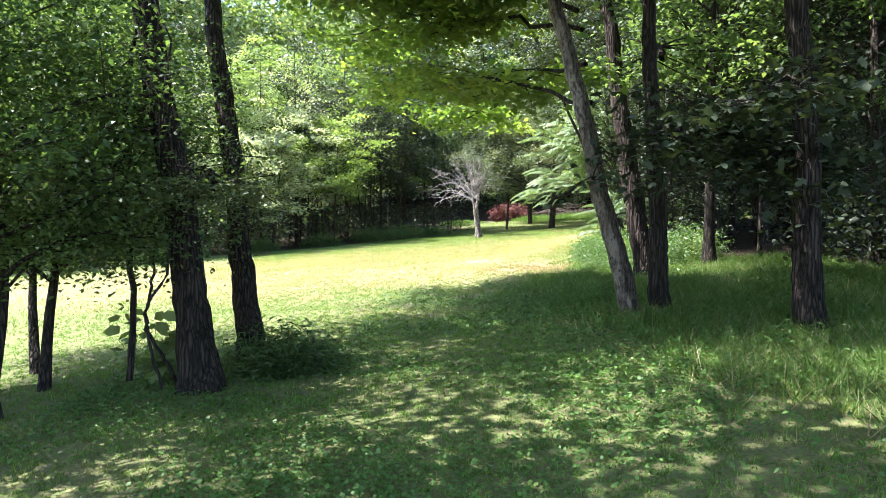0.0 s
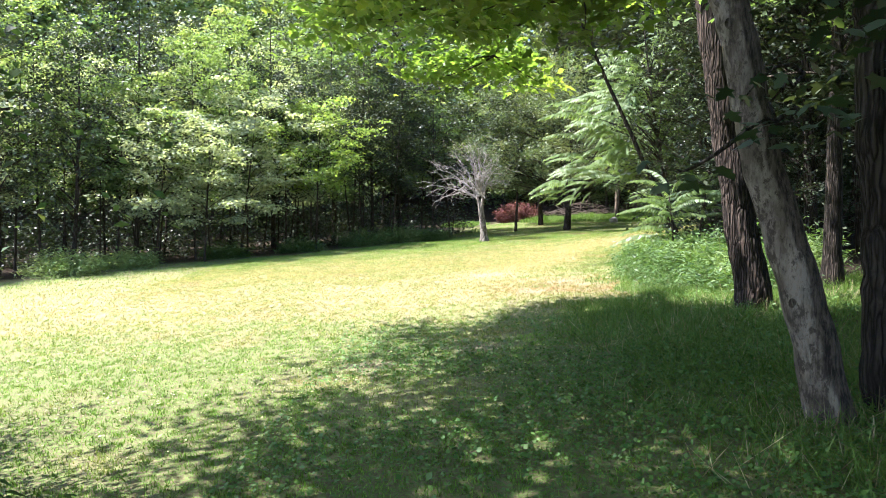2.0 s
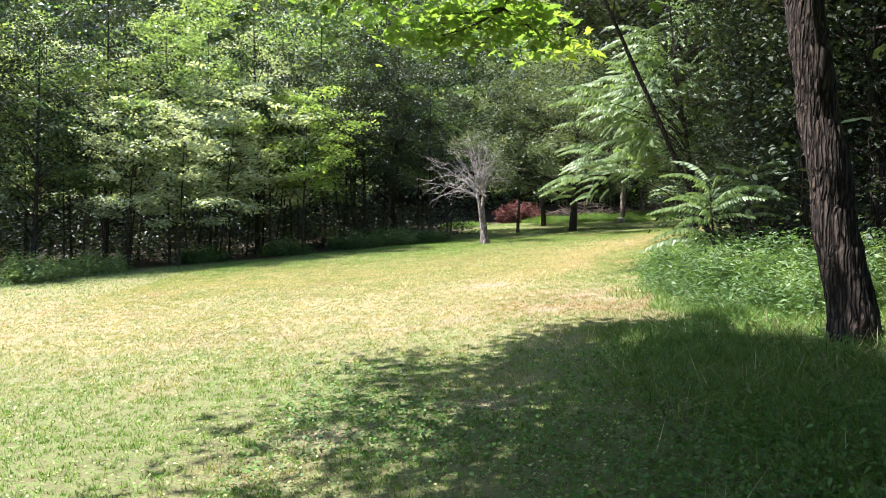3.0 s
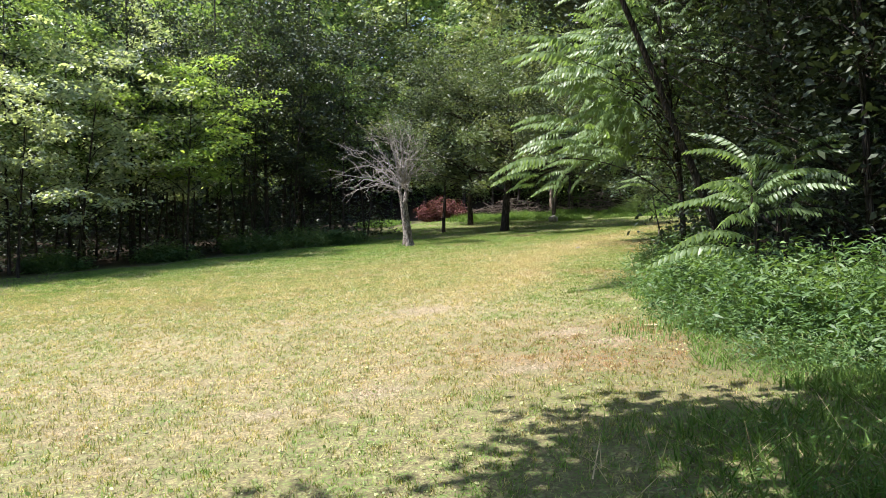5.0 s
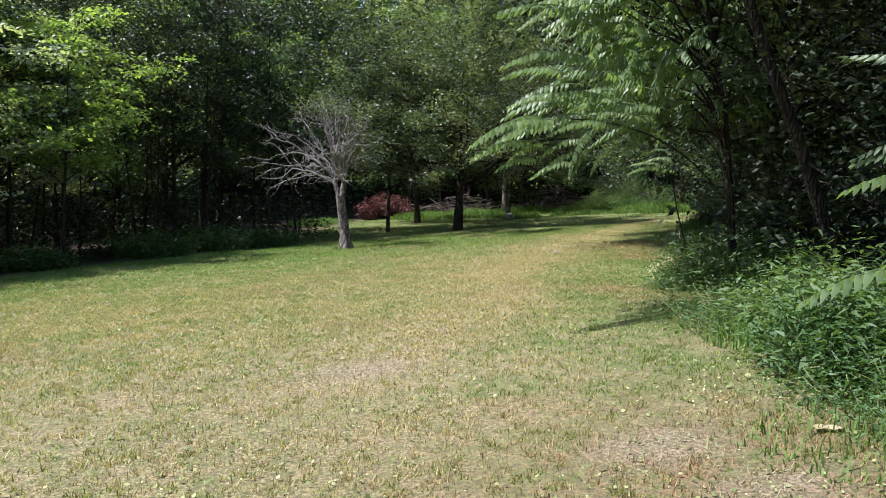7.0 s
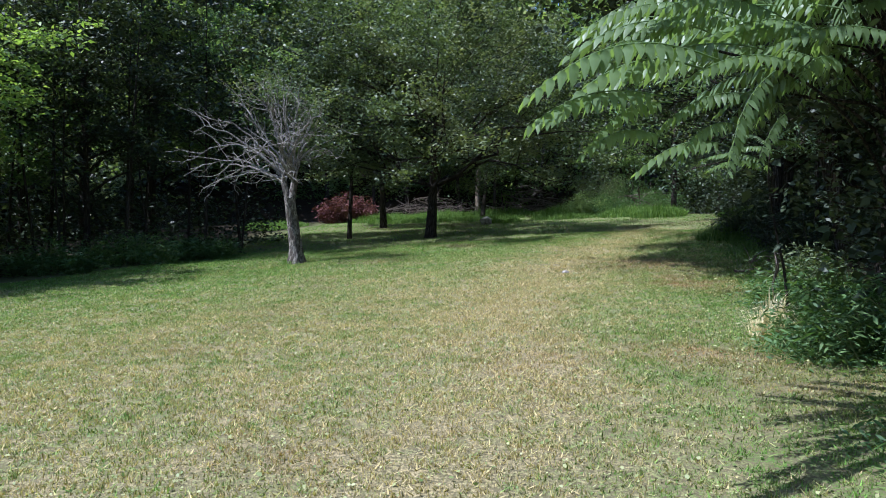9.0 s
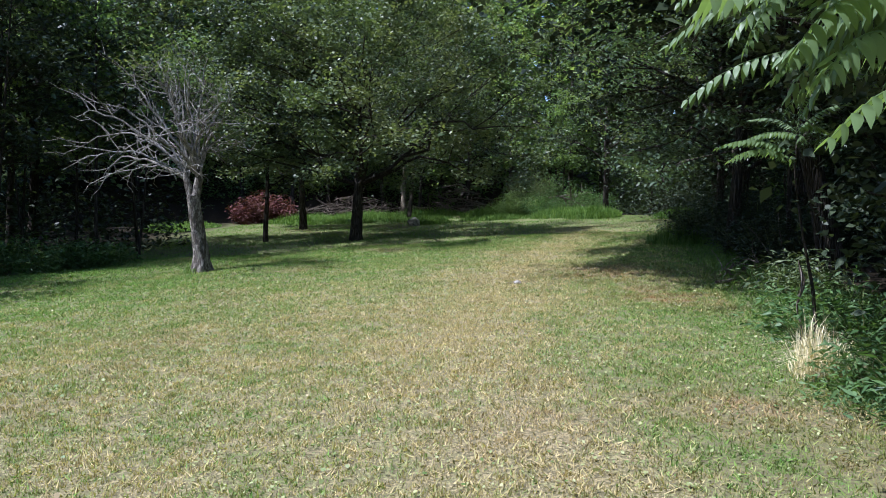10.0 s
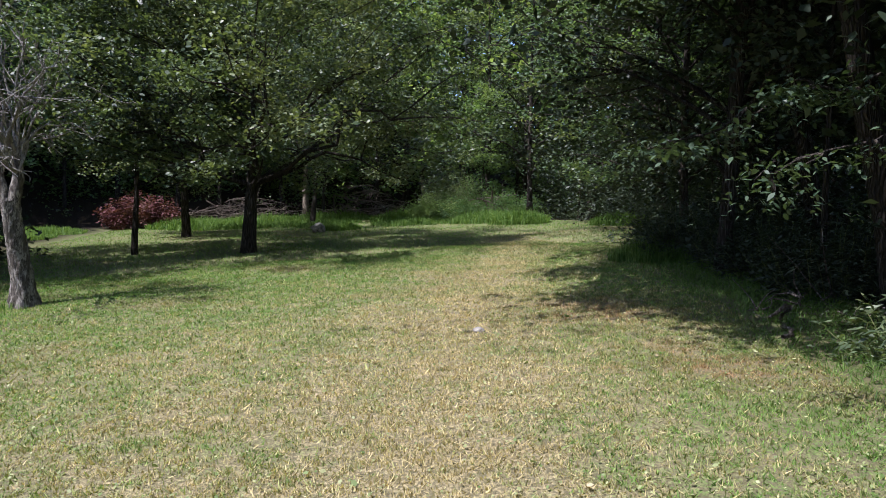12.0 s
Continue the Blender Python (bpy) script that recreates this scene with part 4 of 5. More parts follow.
def frond_stem(name, label, x, y, path, r0, whorls, seed, scale=1.0, sides=8, extra=()):
    """A stem along path (from its base) with whorls of fronds: (fraction of the stem, number, size)."""
    rng = np.random.default_rng(seed)
    ob = thing(name, x, y, label, "tree", "feather-leaved saplings")
    path = np.array(path, float)
    n = 16
    t = np.linspace(0, len(path) - 1, n)
    line = np.array([np.interp(t, range(len(path)), path[:, c]) for c in range(3)]).T
    part("stem", np_mesh("stem", *tube(line, np.linspace(r0, r0 * 0.25, n), sides, 0.03, rng), DARK_BARK, True), ob)
    for f, count, size in whorls:
        c = np.array([np.interp(f * (n - 1), range(n), line[:, a]) for a in range(3)])
        a0 = rng.uniform(0, 6.28)
        for i in range(count):
            az = math.degrees(a0) + i * 137.5 + rng.uniform(-12, 12)
            fr = new("frond", FRONDS[rng.integers(0, 4)])
            fr.parent = ob
            s = size * scale * rng.uniform(0.85, 1.15)
            fr.matrix_basis = pose(*(c + rng.normal(0, 0.03 if len(whorls) < 8 else 0.32, 3)), rng.uniform(-8, 38), rng.uniform(-12, 12), az) @ Matrix.Scale(s, 4)
    for p, az, tip, s in extra:
        fr = new("frond", FRONDS[1])
        fr.parent = ob
        fr.matrix_basis = pose(*p, tip, 0, az) @ Matrix.Scale(s, 4)
    return ob


W = [(0.5, 4, 0.65), (0.6, 5, 0.7), (0.7, 6, 0.8), (0.8, 7, 0.8), (0.9, 7, 0.7), (1.0, 8, 0.6)]
frond_stem("frond_sapling", "young tree with long drooping feathered fronds above the shrubs", 4.7, 19.9, [(0, 0, 0), (0.05, 0, 0.8), (0.0, 0.05, 1.3), (-0.05, 0, 1.75)], 0.03, W[1:3], 101, 0.9,
           extra=[((0.0, 0.0, 0.7 + 0.16 * k), 78 + 23 * (k % 3) + 4 * k, 3 + 3 * k, 1.0 - 0.03 * k) for k in range(7)] + [((0.0, 0.0, 1.1 + 0.15 * k), 150 + 60 * k, 15 + 6 * k, 0.85) for k in range(5)])
frond_stem("frond_sapling", "young tree with long drooping feathered fronds in a thicket", 5.5, 20.6, [(0, 0, 0), (0.05, 0, 0.9), (0.15, 0.05, 1.4), (0.15, 0, 1.9)], 0.035, W, 102, 0.95)


def frond_crown(label, x, y, stem, r0, middle, radii, limbs, seed, size=1.0):
    """A tree whose limbs end in sprays of fronds, all through a rounded crown round middle (in the world)."""
    rng = np.random.default_rng(seed)
    ob = thing("frond_tree", x, y, label, "tree", "feather-leaved trees")
    base = np.array(ob.location)
    p = np.array(stem, float)
    line = np.array([np.interp(np.linspace(0, len(p) - 1, 20), range(len(p)), p[:, c]) for c in range(3)]).T
    part("stem", np_mesh("stem", *tube(line, np.linspace(r0, r0 * 0.3, 20), 12, 0.03, rng), DARK_BARK, True), ob)
    for i in range(limbs):
        out = rng.normal(0, 1, 3)
        out /= np.linalg.norm(out)
        q = np.array(middle) + out * np.array(radii) * rng.uniform(0.35, 0.85) - base
        k = int(np.argmin(np.abs(line[:, 2] - (q[2] - 0.8))))
        limb = part("limb", np_mesh("limb", *tube(curve(line[k], q, np.array([0, 0, 0.2]) + rng.normal(0, 0.08, 3), 6), np.linspace(0.022, 0.006, 6), 5), DARK_BARK, True), ob)
        face = math.degrees(math.atan2(-(q[0] - line[k][0]), q[1] - line[k][1]))
        for j in range(6):
            fr = new("frond", FRONDS[rng.integers(0, 4)])
            fr.parent = limb
            fr.matrix_basis = pose(*(q + rng.normal(0, 0.08, 3)), rng.uniform(-30, 25), rng.uniform(-12, 12), face + rng.uniform(-95, 95)) @ Matrix.Scale(size * rng.uniform(0.75, 1.1), 4)
    return ob


low = frond_crown("slender tree with feathered fronds from low down to its crown", 6.3, 25.0, [(0, 0, -0.1), (-0.2, -0.05, 2.0), (-0.6, -0.15, 4.0), (-0.9, -0.2, 6.2)], 0.06, (5.3, 25.0, 4.8), (1.6, 1.6, 2.4), 38, 103)
frond_crown("tall tree with a broad crown of feathered fronds", 7.9, 26.4, [(0, 0, -0.1), (-0.1, 0, 3.0), (-0.4, -0.1, 6.0), (-0.6, -0.2, 8.0)], 0.09, (6.9, 26.4, 6.2), (2.0, 1.8, 2.6), 36, 107, 1.1)
for a, b, r in (((5.95, 24.9, 2.3), (3.3, 23.35, 2.9), 0.013), ((5.7, 24.85, 3.6), (3.75, 23.5, 4.5), 0.013)):
    a, b = np.array(a) - np.array(low.location), np.array(b) - np.array(low.location)
    part("limb", np_mesh("limb", *tube(curve(a, b, np.array([0.1, 0, 0.22]), 10), np.linspace(r, 0.007, 10), 7), DARK_BARK, True), low)
for k, (root, tip) in enumerate([
                                 ((3.24, 23.29, 2.84), (2.19, 23.06, 2.56)), ((2.98, 23.25, 2.63), (2.21, 23.08, 2.45)), ((3.30, 23.42, 2.81), (2.41, 23.27, 2.54)), ((3.00, 23.30, 2.44), (2.46, 23.09, 2.34)),
                                 ((3.03, 23.40, 2.90), (2.46, 23.15, 2.70)), ((3.12, 23.47, 2.66), (2.62, 23.31, 2.44)), ((3.38, 23.29, 2.53), (2.95, 23.15, 2.33)), ((3.57, 23.44, 2.64), (3.29, 23.21, 2.33)),
                                 ((3.54, 23.25, 2.80), (3.20, 23.12, 2.29)), ((3.82, 23.47, 2.66), (3.53, 23.34, 2.36)), ((3.54, 23.55, 2.45), (2.96, 23.51, 2.31)), ((3.55, 23.40, 2.71), (3.01, 23.40, 2.51)),
                                 ((3.7, 23.5, 3.5), (2.6, 23.4, 3.42)), ((3.75, 23.5, 3.95), (2.6, 23.5, 4.0)), ((3.8, 23.55, 4.4), (2.5, 23.4, 4.45)), ((3.8, 23.55, 4.6), (2.6, 23.2, 4.75))]):
    hang_frond(low, root, tip, (1, 3, 2, 0)[k % 4])
sprays = np.random.default_rng(112)
for k in range(28):
    root = np.array([sprays.uniform(3.5, 4.6), sprays.uniform(23.2, 23.95), sprays.uniform(2.8, 3.5)])
    turn = sprays.normal(2.7, 0.9)
    hang_frond(low, tuple(root), tuple(root + 0.8 * np.array([math.cos(turn), math.sin(turn), sprays.uniform(-0.35, 0.1)])), k % 4)
frond_stem("frond_sapling", "thin bare-stemmed sapling with a whorl of fronds at the tip", 6.7, 26.9,
           [(0, 0, 0), (-0.06, 0, 0.5), (-0.2, 0, 1.0), (-0.3, 0, 1.5), (-0.28, 0, 1.9)], 0.018, [(0.8, 2, 0.42), (0.95, 3, 0.48)], 105, 1.0,
           extra=[((-0.3, 0, 1.6), 95, 8, 0.66), ((-0.3, 0, 1.66), 75, 14, 0.6), ((-0.28, 0, 1.85), -60, 55, 0.6), ((-0.28, 0, 1.75), 140, 5, 0.42), ((-0.28, 0, 1.85), 10, 30, 0.42)])
# Limbs added out of view to throw the shade patch on the lawn.
SHADE_LIMB = "unseen high leafy limb added to shade the lawn by the dark trees"
maple_bough((9.8, 31.0, 7.6), (4.7, 31.7, 9.0), 221, 26, 36, SHADED_LEAF, SHADE_LIMB, POINTED, 0.21, 0.05, 1.25)
maple_bough((9.6, 31.8, 7.8), (5.2, 33.9, 9.2), 222, 26, 36, SHADED_LEAF, SHADE_LIMB, POINTED, 0.21, 0.05, 1.25)
maple_bough((9.8, 32.4, 8.4), (6.9, 35.4, 9.4), 223, 24, 36, SHADED_LEAF, SHADE_LIMB, POINTED, 0.21, 0.05, 1.2)
# The drooping branches carry part of their shade in the leaf colour.
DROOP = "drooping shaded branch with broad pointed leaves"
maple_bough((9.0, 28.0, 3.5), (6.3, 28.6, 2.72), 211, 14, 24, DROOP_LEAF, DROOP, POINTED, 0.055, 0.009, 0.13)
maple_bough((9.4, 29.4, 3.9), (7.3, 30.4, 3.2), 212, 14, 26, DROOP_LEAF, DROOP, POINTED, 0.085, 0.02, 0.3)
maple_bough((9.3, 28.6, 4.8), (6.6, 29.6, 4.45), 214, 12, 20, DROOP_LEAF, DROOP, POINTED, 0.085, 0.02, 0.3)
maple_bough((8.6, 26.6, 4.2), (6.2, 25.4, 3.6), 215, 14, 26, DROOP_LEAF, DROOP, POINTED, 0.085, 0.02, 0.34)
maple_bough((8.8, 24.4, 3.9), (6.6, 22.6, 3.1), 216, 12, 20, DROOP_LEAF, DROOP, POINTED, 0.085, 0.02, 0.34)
maple_bough((14.0, 36.0, 5.2), (11.0, 36.6, 5.3), 213, 14, 20, SHADED_LEAF, "shaded branch reaching over the lawn's far corner", POINTED, 0.13, 0.05, 0.8)
for k, (x, y) in enumerate([(6.7, 22.5), (7.3, 25.0), (6.6, 20.4)]):
    tree("thicket_tree", "low bushy tree with dark green leaves behind the fronds", x, y, 6.5, 0.06, (-0.4, 0.1), (0.9, 1.7, 3.4), 22, 44, 0.085, SHADED_LEAF, DARK_BARK, 180 + k, shape=POINTED,
         spread=0.36, flat=0.4, subs=3, group="thicket trees")
tree("leaning_tree", "slim leaning tree with dark bark in the thicket", 6.0, 22.45, 9.0, 0.066, (-4.3, -0.9), (5.0, 1.7, 7.0), 14, 40, 0.13, SHADED_LEAF, DARK_BARK, 106, spread=0.5, sides=16, rings=40)


# ---- shrubs ----
def shrub(name, label, x, y, rx, ry, tall, stems, per, leaf, mat, seed, shape=LANCE, stem_mat=STEM, group="shrubs", flat=0.9, spread=0.14, droop=0.1):
    rng = np.random.default_rng(seed)
    ob = thing(name, x, y, label, "shrub", group)
    pieces, tips = [], []
    z0 = float(height(x, y))
    for i in range(stems):
        az, r = rng.uniform(0, 6.28), math.sqrt(rng.uniform(0, 1))
        fx, fy = 0.75 * rx * r * math.cos(az), 0.75 * ry * r * math.sin(az)
        a = np.array([fx, fy, float(height(x + fx, y + fy)) - z0 - 0.03])
        k = math.sqrt(max(0.1, 1 - 0.75 * r * r))
        b = a + np.array([0.35 * rx * r * math.cos(az), 0.35 * ry * r * math.sin(az), tall * k * rng.uniform(0.5, 1.3)]) + rng.normal(0, 0.06, 3)
        line = curve(a, b, rng.normal(0, 0.04, 3), 6)
        pieces.append(tube(line, np.linspace(0.008, 0.003, 6), 4))
        for j in range(2, 6):
            tips.append(line[j])
    part("stalk", np_mesh("stalk", *join(pieces), stem_mat, True), ob)
    pts = crown_points(np.array(tips), per, spread, flat, rng)
    pts[:, 2] = np.maximum(pts[:, 2], height(x + pts[:, 0], y + pts[:, 1]) - z0 + 0.02)
    part("foliage", np_mesh("foliage", *leaves(pts, leaf, rng, shape, droop, 0.7, 0.2), mat), ob)
    return ob


shrub("shrub", "dense shrub with narrow glossy green leaves at the lawn's edge", 5.15, 18.9, 1.1, 1.4, 0.68, 190, 22, 0.095, SHRUB_LEAF, 111)
shrub("shrub", "tangle of weeds in the shade of a leaning trunk", 4.9, 16.9, 0.9, 0.9, 0.45, 90, 16, 0.09, SHRUB_LEAF, 110)
shrub("shrub", "low weeds at the shrub's shaded side", 6.0, 17.9, 0.9, 1.1, 0.8, 90, 16, 0.10, SHRUB_LEAF, 109)
shrub("shrub", "low bright weeds spreading into the lawn before a shrub", 4.1, 19.7, 0.5, 1.1, 0.26, 110, 10, 0.06, SHRUB_LEAF, 108)
shrub("shrub", "low bright weeds spreading into the lawn below fronds", 4.75, 22.6, 0.6, 1.0, 0.3, 110, 10, 0.06, SHRUB_LEAF, 107)
shrub("shrub", "dense sunlit shrub with narrow leaves", 4.6, 20.7, 0.7, 0.8, 0.6, 90, 20, 0.09, SHRUB_LEAF, 112)
shrub("shrub", "low leafy weeds before a dense shrub", 4.15, 17.9, 0.6, 0.9, 0.2, 110, 10, 0.06, SHRUB_LEAF, 351)
shrub("shrub", "leafy weeds below feathered fronds", 5.3, 21.6, 0.9, 0.9, 0.7, 100, 18, 0.09, SHRUB_LEAF, 113)
shrub("shrub", "shaded weeds at the foot of a thicket", 6.2, 24.6, 0.9, 1.2, 0.55, 100, 18, 0.085, SHRUB_LEAF, 114)
shrub("shrub", "bright leafy weeds at the thicket's foot", 5.95, 25.4, 0.6, 0.6, 0.3, 90, 12, 0.065, SHRUB_LEAF, 350)
shrub("shrub", "low weeds beside dry straw grass", 7.05, 27.0, 0.5, 0.7, 0.42, 46, 10, 0.09, SHRUB_LEAF, 115)
# The darker orchard leaf puts shade into these weeds' colour.
shrub("shrub", "low willow-leaved weeds, coloured darker for shade", 8.7, 29.0, 0.5, 0.6, 0.4, 40, 10, 0.10, ORCHARD_LEAF, 116)
for k, (x, y, h) in enumerate([(13.2, 35.6, 1.0), (12.9, 34.0, 1.05), (12.2, 32.6, 0.95), (11.3, 31.3, 0.8)]):
    shrub("shrub", "dark bush in the shade of overhanging trees", x, y, 1.1, 1.0, h, 90, 18, 0.10, SHADED_LEAF, 330 + k)
for k, (x, y, r, h, leafing) in enumerate([(17.3, 54.2, 1.3, 1.0, LIGHT_LEAF), (18.3, 54.8, 1.4, 2.1, ORCHARD_LEAF), (19.5, 54.4, 1.3, 1.6, SHRUB_LEAF), (17.9, 53.2, 1.2, 0.9, SHRUB_LEAF), (20.6, 53.0, 1.3, 1.0, SHRUB_LEAF)]):
    shrub("shrub", "heap of tall tangled weeds at the back of the lawn", x, y, r, r, h, 110, 16, 0.11, leafing, 340 + k)
shrub("red_shrub", "low spreading shrub with dull red leaves", 5.6, 60.3, 1.6, 1.2, 1.3, 110, 18, 0.13, RED_LEAF, 120, KITE, BRUSH)
for k, (x, y, dx, dy) in enumerate([(-4.5, 7.0, -0.5, 0.1), (-4.2, 7.5, 0.5, 0.4), (-4.9, 7.6, -1.0, 0.5), (-4.0, 6.4, 0.2, -0.7), (-5.2, 6.4, -0.8, -0.5), (-4.9, 8.6, -0.3, 0.8)]):
    tree("bush_tree", "crooked many-stemmed bush tree with dark leaves by the path", x, y, 4.2, 0.06, (dx, dy), (1.6, 1.5, 2.2), 16, 125, 0.06, BUSH_LEAF, DARK_BARK, 170 + k,
         spread=0.34, flat=0.5, bow=(0.25 * (-1) ** k, 0.2), subs=4, group="bush trees")
shrub("shrub", "weeds in a tuft round a tree's foot", -1.75, 7.9, 0.55, 0.5, 0.42, 90, 12, 0.08, SHRUB_LEAF, 122)
shrub("weed", "tall weed with broad pale green leaves by a trunk", -3.15, 7.9, 0.32, 0.28, 0.8, 8, 5, 0.15, LIGHT_LEAF, 123, ROUND, group="weeds", spread=0.07)
for i, (x, y, s) in enumerate([(-12.8, 29.3, 1.0), (-11.5, 31.4, 0.8), (-4.0, 39.5, 0.9), (-2.3, 40.7, 1.0), (-0.6, 41.4, 0.7), (-15.5, 28.0, 1.2), (-8.9, 34.6, 0.7), (-6.3, 36.8, 0.7)]):
    # West of -11 a lighter leaf colour paints in the sunlight on the weeds.
    shrub("shrub", "low green weeds along the foot of the forest", x, y, 1.3 * s, 0.9 * s, 0.75 * s, 80, 12, 0.13, LIGHT_LEAF if x < -11 else SHRUB_LEAF, 130 + i, group="weeds")


# ---- small things on the ground ----
def rock(name, label, x, y, size, seed):
    rng = np.random.default_rng(seed)
    bm = bmesh.new()
    bmesh.ops.create_icosphere(bm, subdivisions=3, radius=1)
    for v in bm.verts:
        k = 1 + 0.25 * noise.noise(v.co * 1.7 + Vector((seed, 0, 0))) + 0.08 * noise.noise(v.co * 5)
        v.co = Vector((v.co.x * size[0], v.co.y * size[1], v.co.z * size[2])) * k
    me = bpy.data.meshes.new(name)
    bm.to_mesh(me)
    bm.free()
    me.materials.append(ROCK)
    ob = new(name, me)
    ob.location = (x, y, float(height(x, y)) + size[2] * 0.45)
    ob.rotation_euler = (0, 0, rng.uniform(0, 6))
    return tagged(ob, label, "stone")


def rock_material():
    n = Nodes("field_stone")
    c = n.add("ShaderNodeTexCoord").outputs["Object"]
    return n.solid(n.ramp(n.noise(9, 6, c), [(0.3, (0.11, 0.10, 0.085)), (0.7, (0.36, 0.325, 0.27))]), 0.9, n.noise(30, 5, c), 0.6, 0.02)


ROCK = rock_material()
rock("field_stone", "grey field stone in uncut grass", 10.9, 51.4, (0.3, 0.24, 0.24), 3)
rock("pale_stone", "small pale flat stone in the lawn", 6.5, 32.44, (0.075, 0.06, 0.035), 5)


def brush_pile(x, y, rx, ry, tall, n, seed, label):
    """Dead branches thrown on a heap."""
    rng = np.random.default_rng(seed)
    ob = thing("brush_pile", x, y, label, "brush pile", "brush piles")
    for i in range(n):
        az = rng.normal(0.2, 0.7)
        c = np.array([rng.normal(0, rx * 0.5), rng.normal(0, ry * 0.5), 0])
        c[2] = rng.uniform(0.05, 1) * tall * math.exp(-(c[0] / rx) ** 2 - (c[1] / ry) ** 2)
        d = np.array([math.cos(az), math.sin(az), rng.normal(0, 0.22)]) * rng.uniform(0.4, 1.5)
        pieces = [tube(curve(c - d, c + d, rng.normal(0, 0.12, 3), 7), np.linspace(rng.uniform(0.015, 0.05), 0.008, 7), 6, 0.05, rng)]
        for j in range(4):
            e = c + d * rng.uniform(-0.2, 0.9)
            pieces.append(tube(curve(e, e + d * 0.3 + rng.normal(0, 0.3, 3), rng.normal(0, 0.05, 3), 4), np.linspace(0.012, 0.004, 4), 4))
        v, f = join(pieces)
        v[:, 2] = np.maximum(v[:, 2], height(x + v[:, 0], y + v[:, 1]) - ob.location.z + 0.01)
        part("dead_branch", np_mesh("dead_branch", v, f, BRUSH, True), ob)


brush_pile(11.0, 63.2, 3.2, 1.2, 1.5, 46, 401, "heap of grey dead branches behind the lawn")
brush_pile(16.5, 60.6, 3.2, 1.2, 1.5, 46, 402, "heap of grey dead branches below dark trees")
brush_pile(19.6, 53.0, 1.0, 0.8, 1.2, 16, 403, "dead twigs at the foot of a weedy mound")
brush_pile(9.7, 30.6, 0.6, 0.45, 0.25, 5, 404, "fallen dead twigs in the shade beside the lawn")


def log(x, y, length, r, turn, seed, label):
    rng = np.random.default_rng(seed)
    line = np.array([(k * length / 9 - length / 2, rng.normal(0, 0.03), 0) for k in range(10)])
    me = np_mesh("log", *tube(line, np.linspace(r, r * 0.6, 10), 12, 0.05, rng), BRUSH, True)
    ob = new("fallen_log", me)
    ob.matrix_basis = pose(x, y, float(height(x, y)) + r * 0.8, 0, 0, turn)
    tagged(ob, label, "log", "fallen logs")


log(8.8, 62.0, 5.5, 0.09, -4, 411, "long pale log lying behind the lawn")
log(10.0, 61.7, 4.0, 0.07, 6, 412, "thin pale log lying on another")
log(9.0, 30.4, 1.9, 0.02, 35, 413, "bare fallen branch in the shade")


def stalk(x, y):
    rng = np.random.default_rng(421)
    line = np.array([(0.02 * math.sin(k), 0.015 * math.cos(1.3 * k), -0.05 + 0.08 * k) for k in range(11)])
    ob = new("dry_stalk", np_mesh("dry_stalk", *tube(line, np.array([0.008] * 6 + [0.014, 0.019, 0.018, 0.013, 0.004]), 10, 0.1, rng), BRUSH, True))
    ob.location = (x, y, float(height(x, y)))
    tagged(ob, "tall dry weed stalk with a brown seed head", "weed")


stalk(6.6, 27.0)


def fallen_leaf(x, y, size, seed):
    """A dry leaf, curled along its midrib."""
    rng = np.random.default_rng(seed)
    t, u = np.meshgrid(np.linspace(0, 1, 8), np.linspace(-1, 1, 5), indexing="ij")
    wide = 0.3 * np.sin(math.pi * np.clip(t * 0.96 + 0.02, 0, 1)) ** 0.8
    v = size * np.stack([u * wide, t - 0.5, 0.2 * u * u * wide + 0.22 * (t - 0.4) ** 2 + 0.04], -1)
    i = np.arange(40).reshape(8, 5)
    f = np.stack([i[:-1, :-1], i[:-1, 1:], i[1:, 1:], i[1:, :-1]], -1).reshape(-1, 4)
    ob = new("fallen_leaf", np_mesh("fallen_leaf", v.reshape(-1, 3), f, DEAD_LEAF, True))
    ob.matrix_basis = pose(x, y, float(height(x, y)) + 0.02, 0, rng.uniform(-15, 15), rng.uniform(0, 360))
    tagged(ob, "curled pale yellow fallen leaf on the lawn", "leaf", "fallen leaves")


for k, (x, y, size) in enumerate([(3.38, 19.76, 0.1), (3.44, 19.73, 0.09), (3.18, 19.8, 0.05), (6.2, 27.2, 0.06)]):
    fallen_leaf(x, y, size, 500 + k)


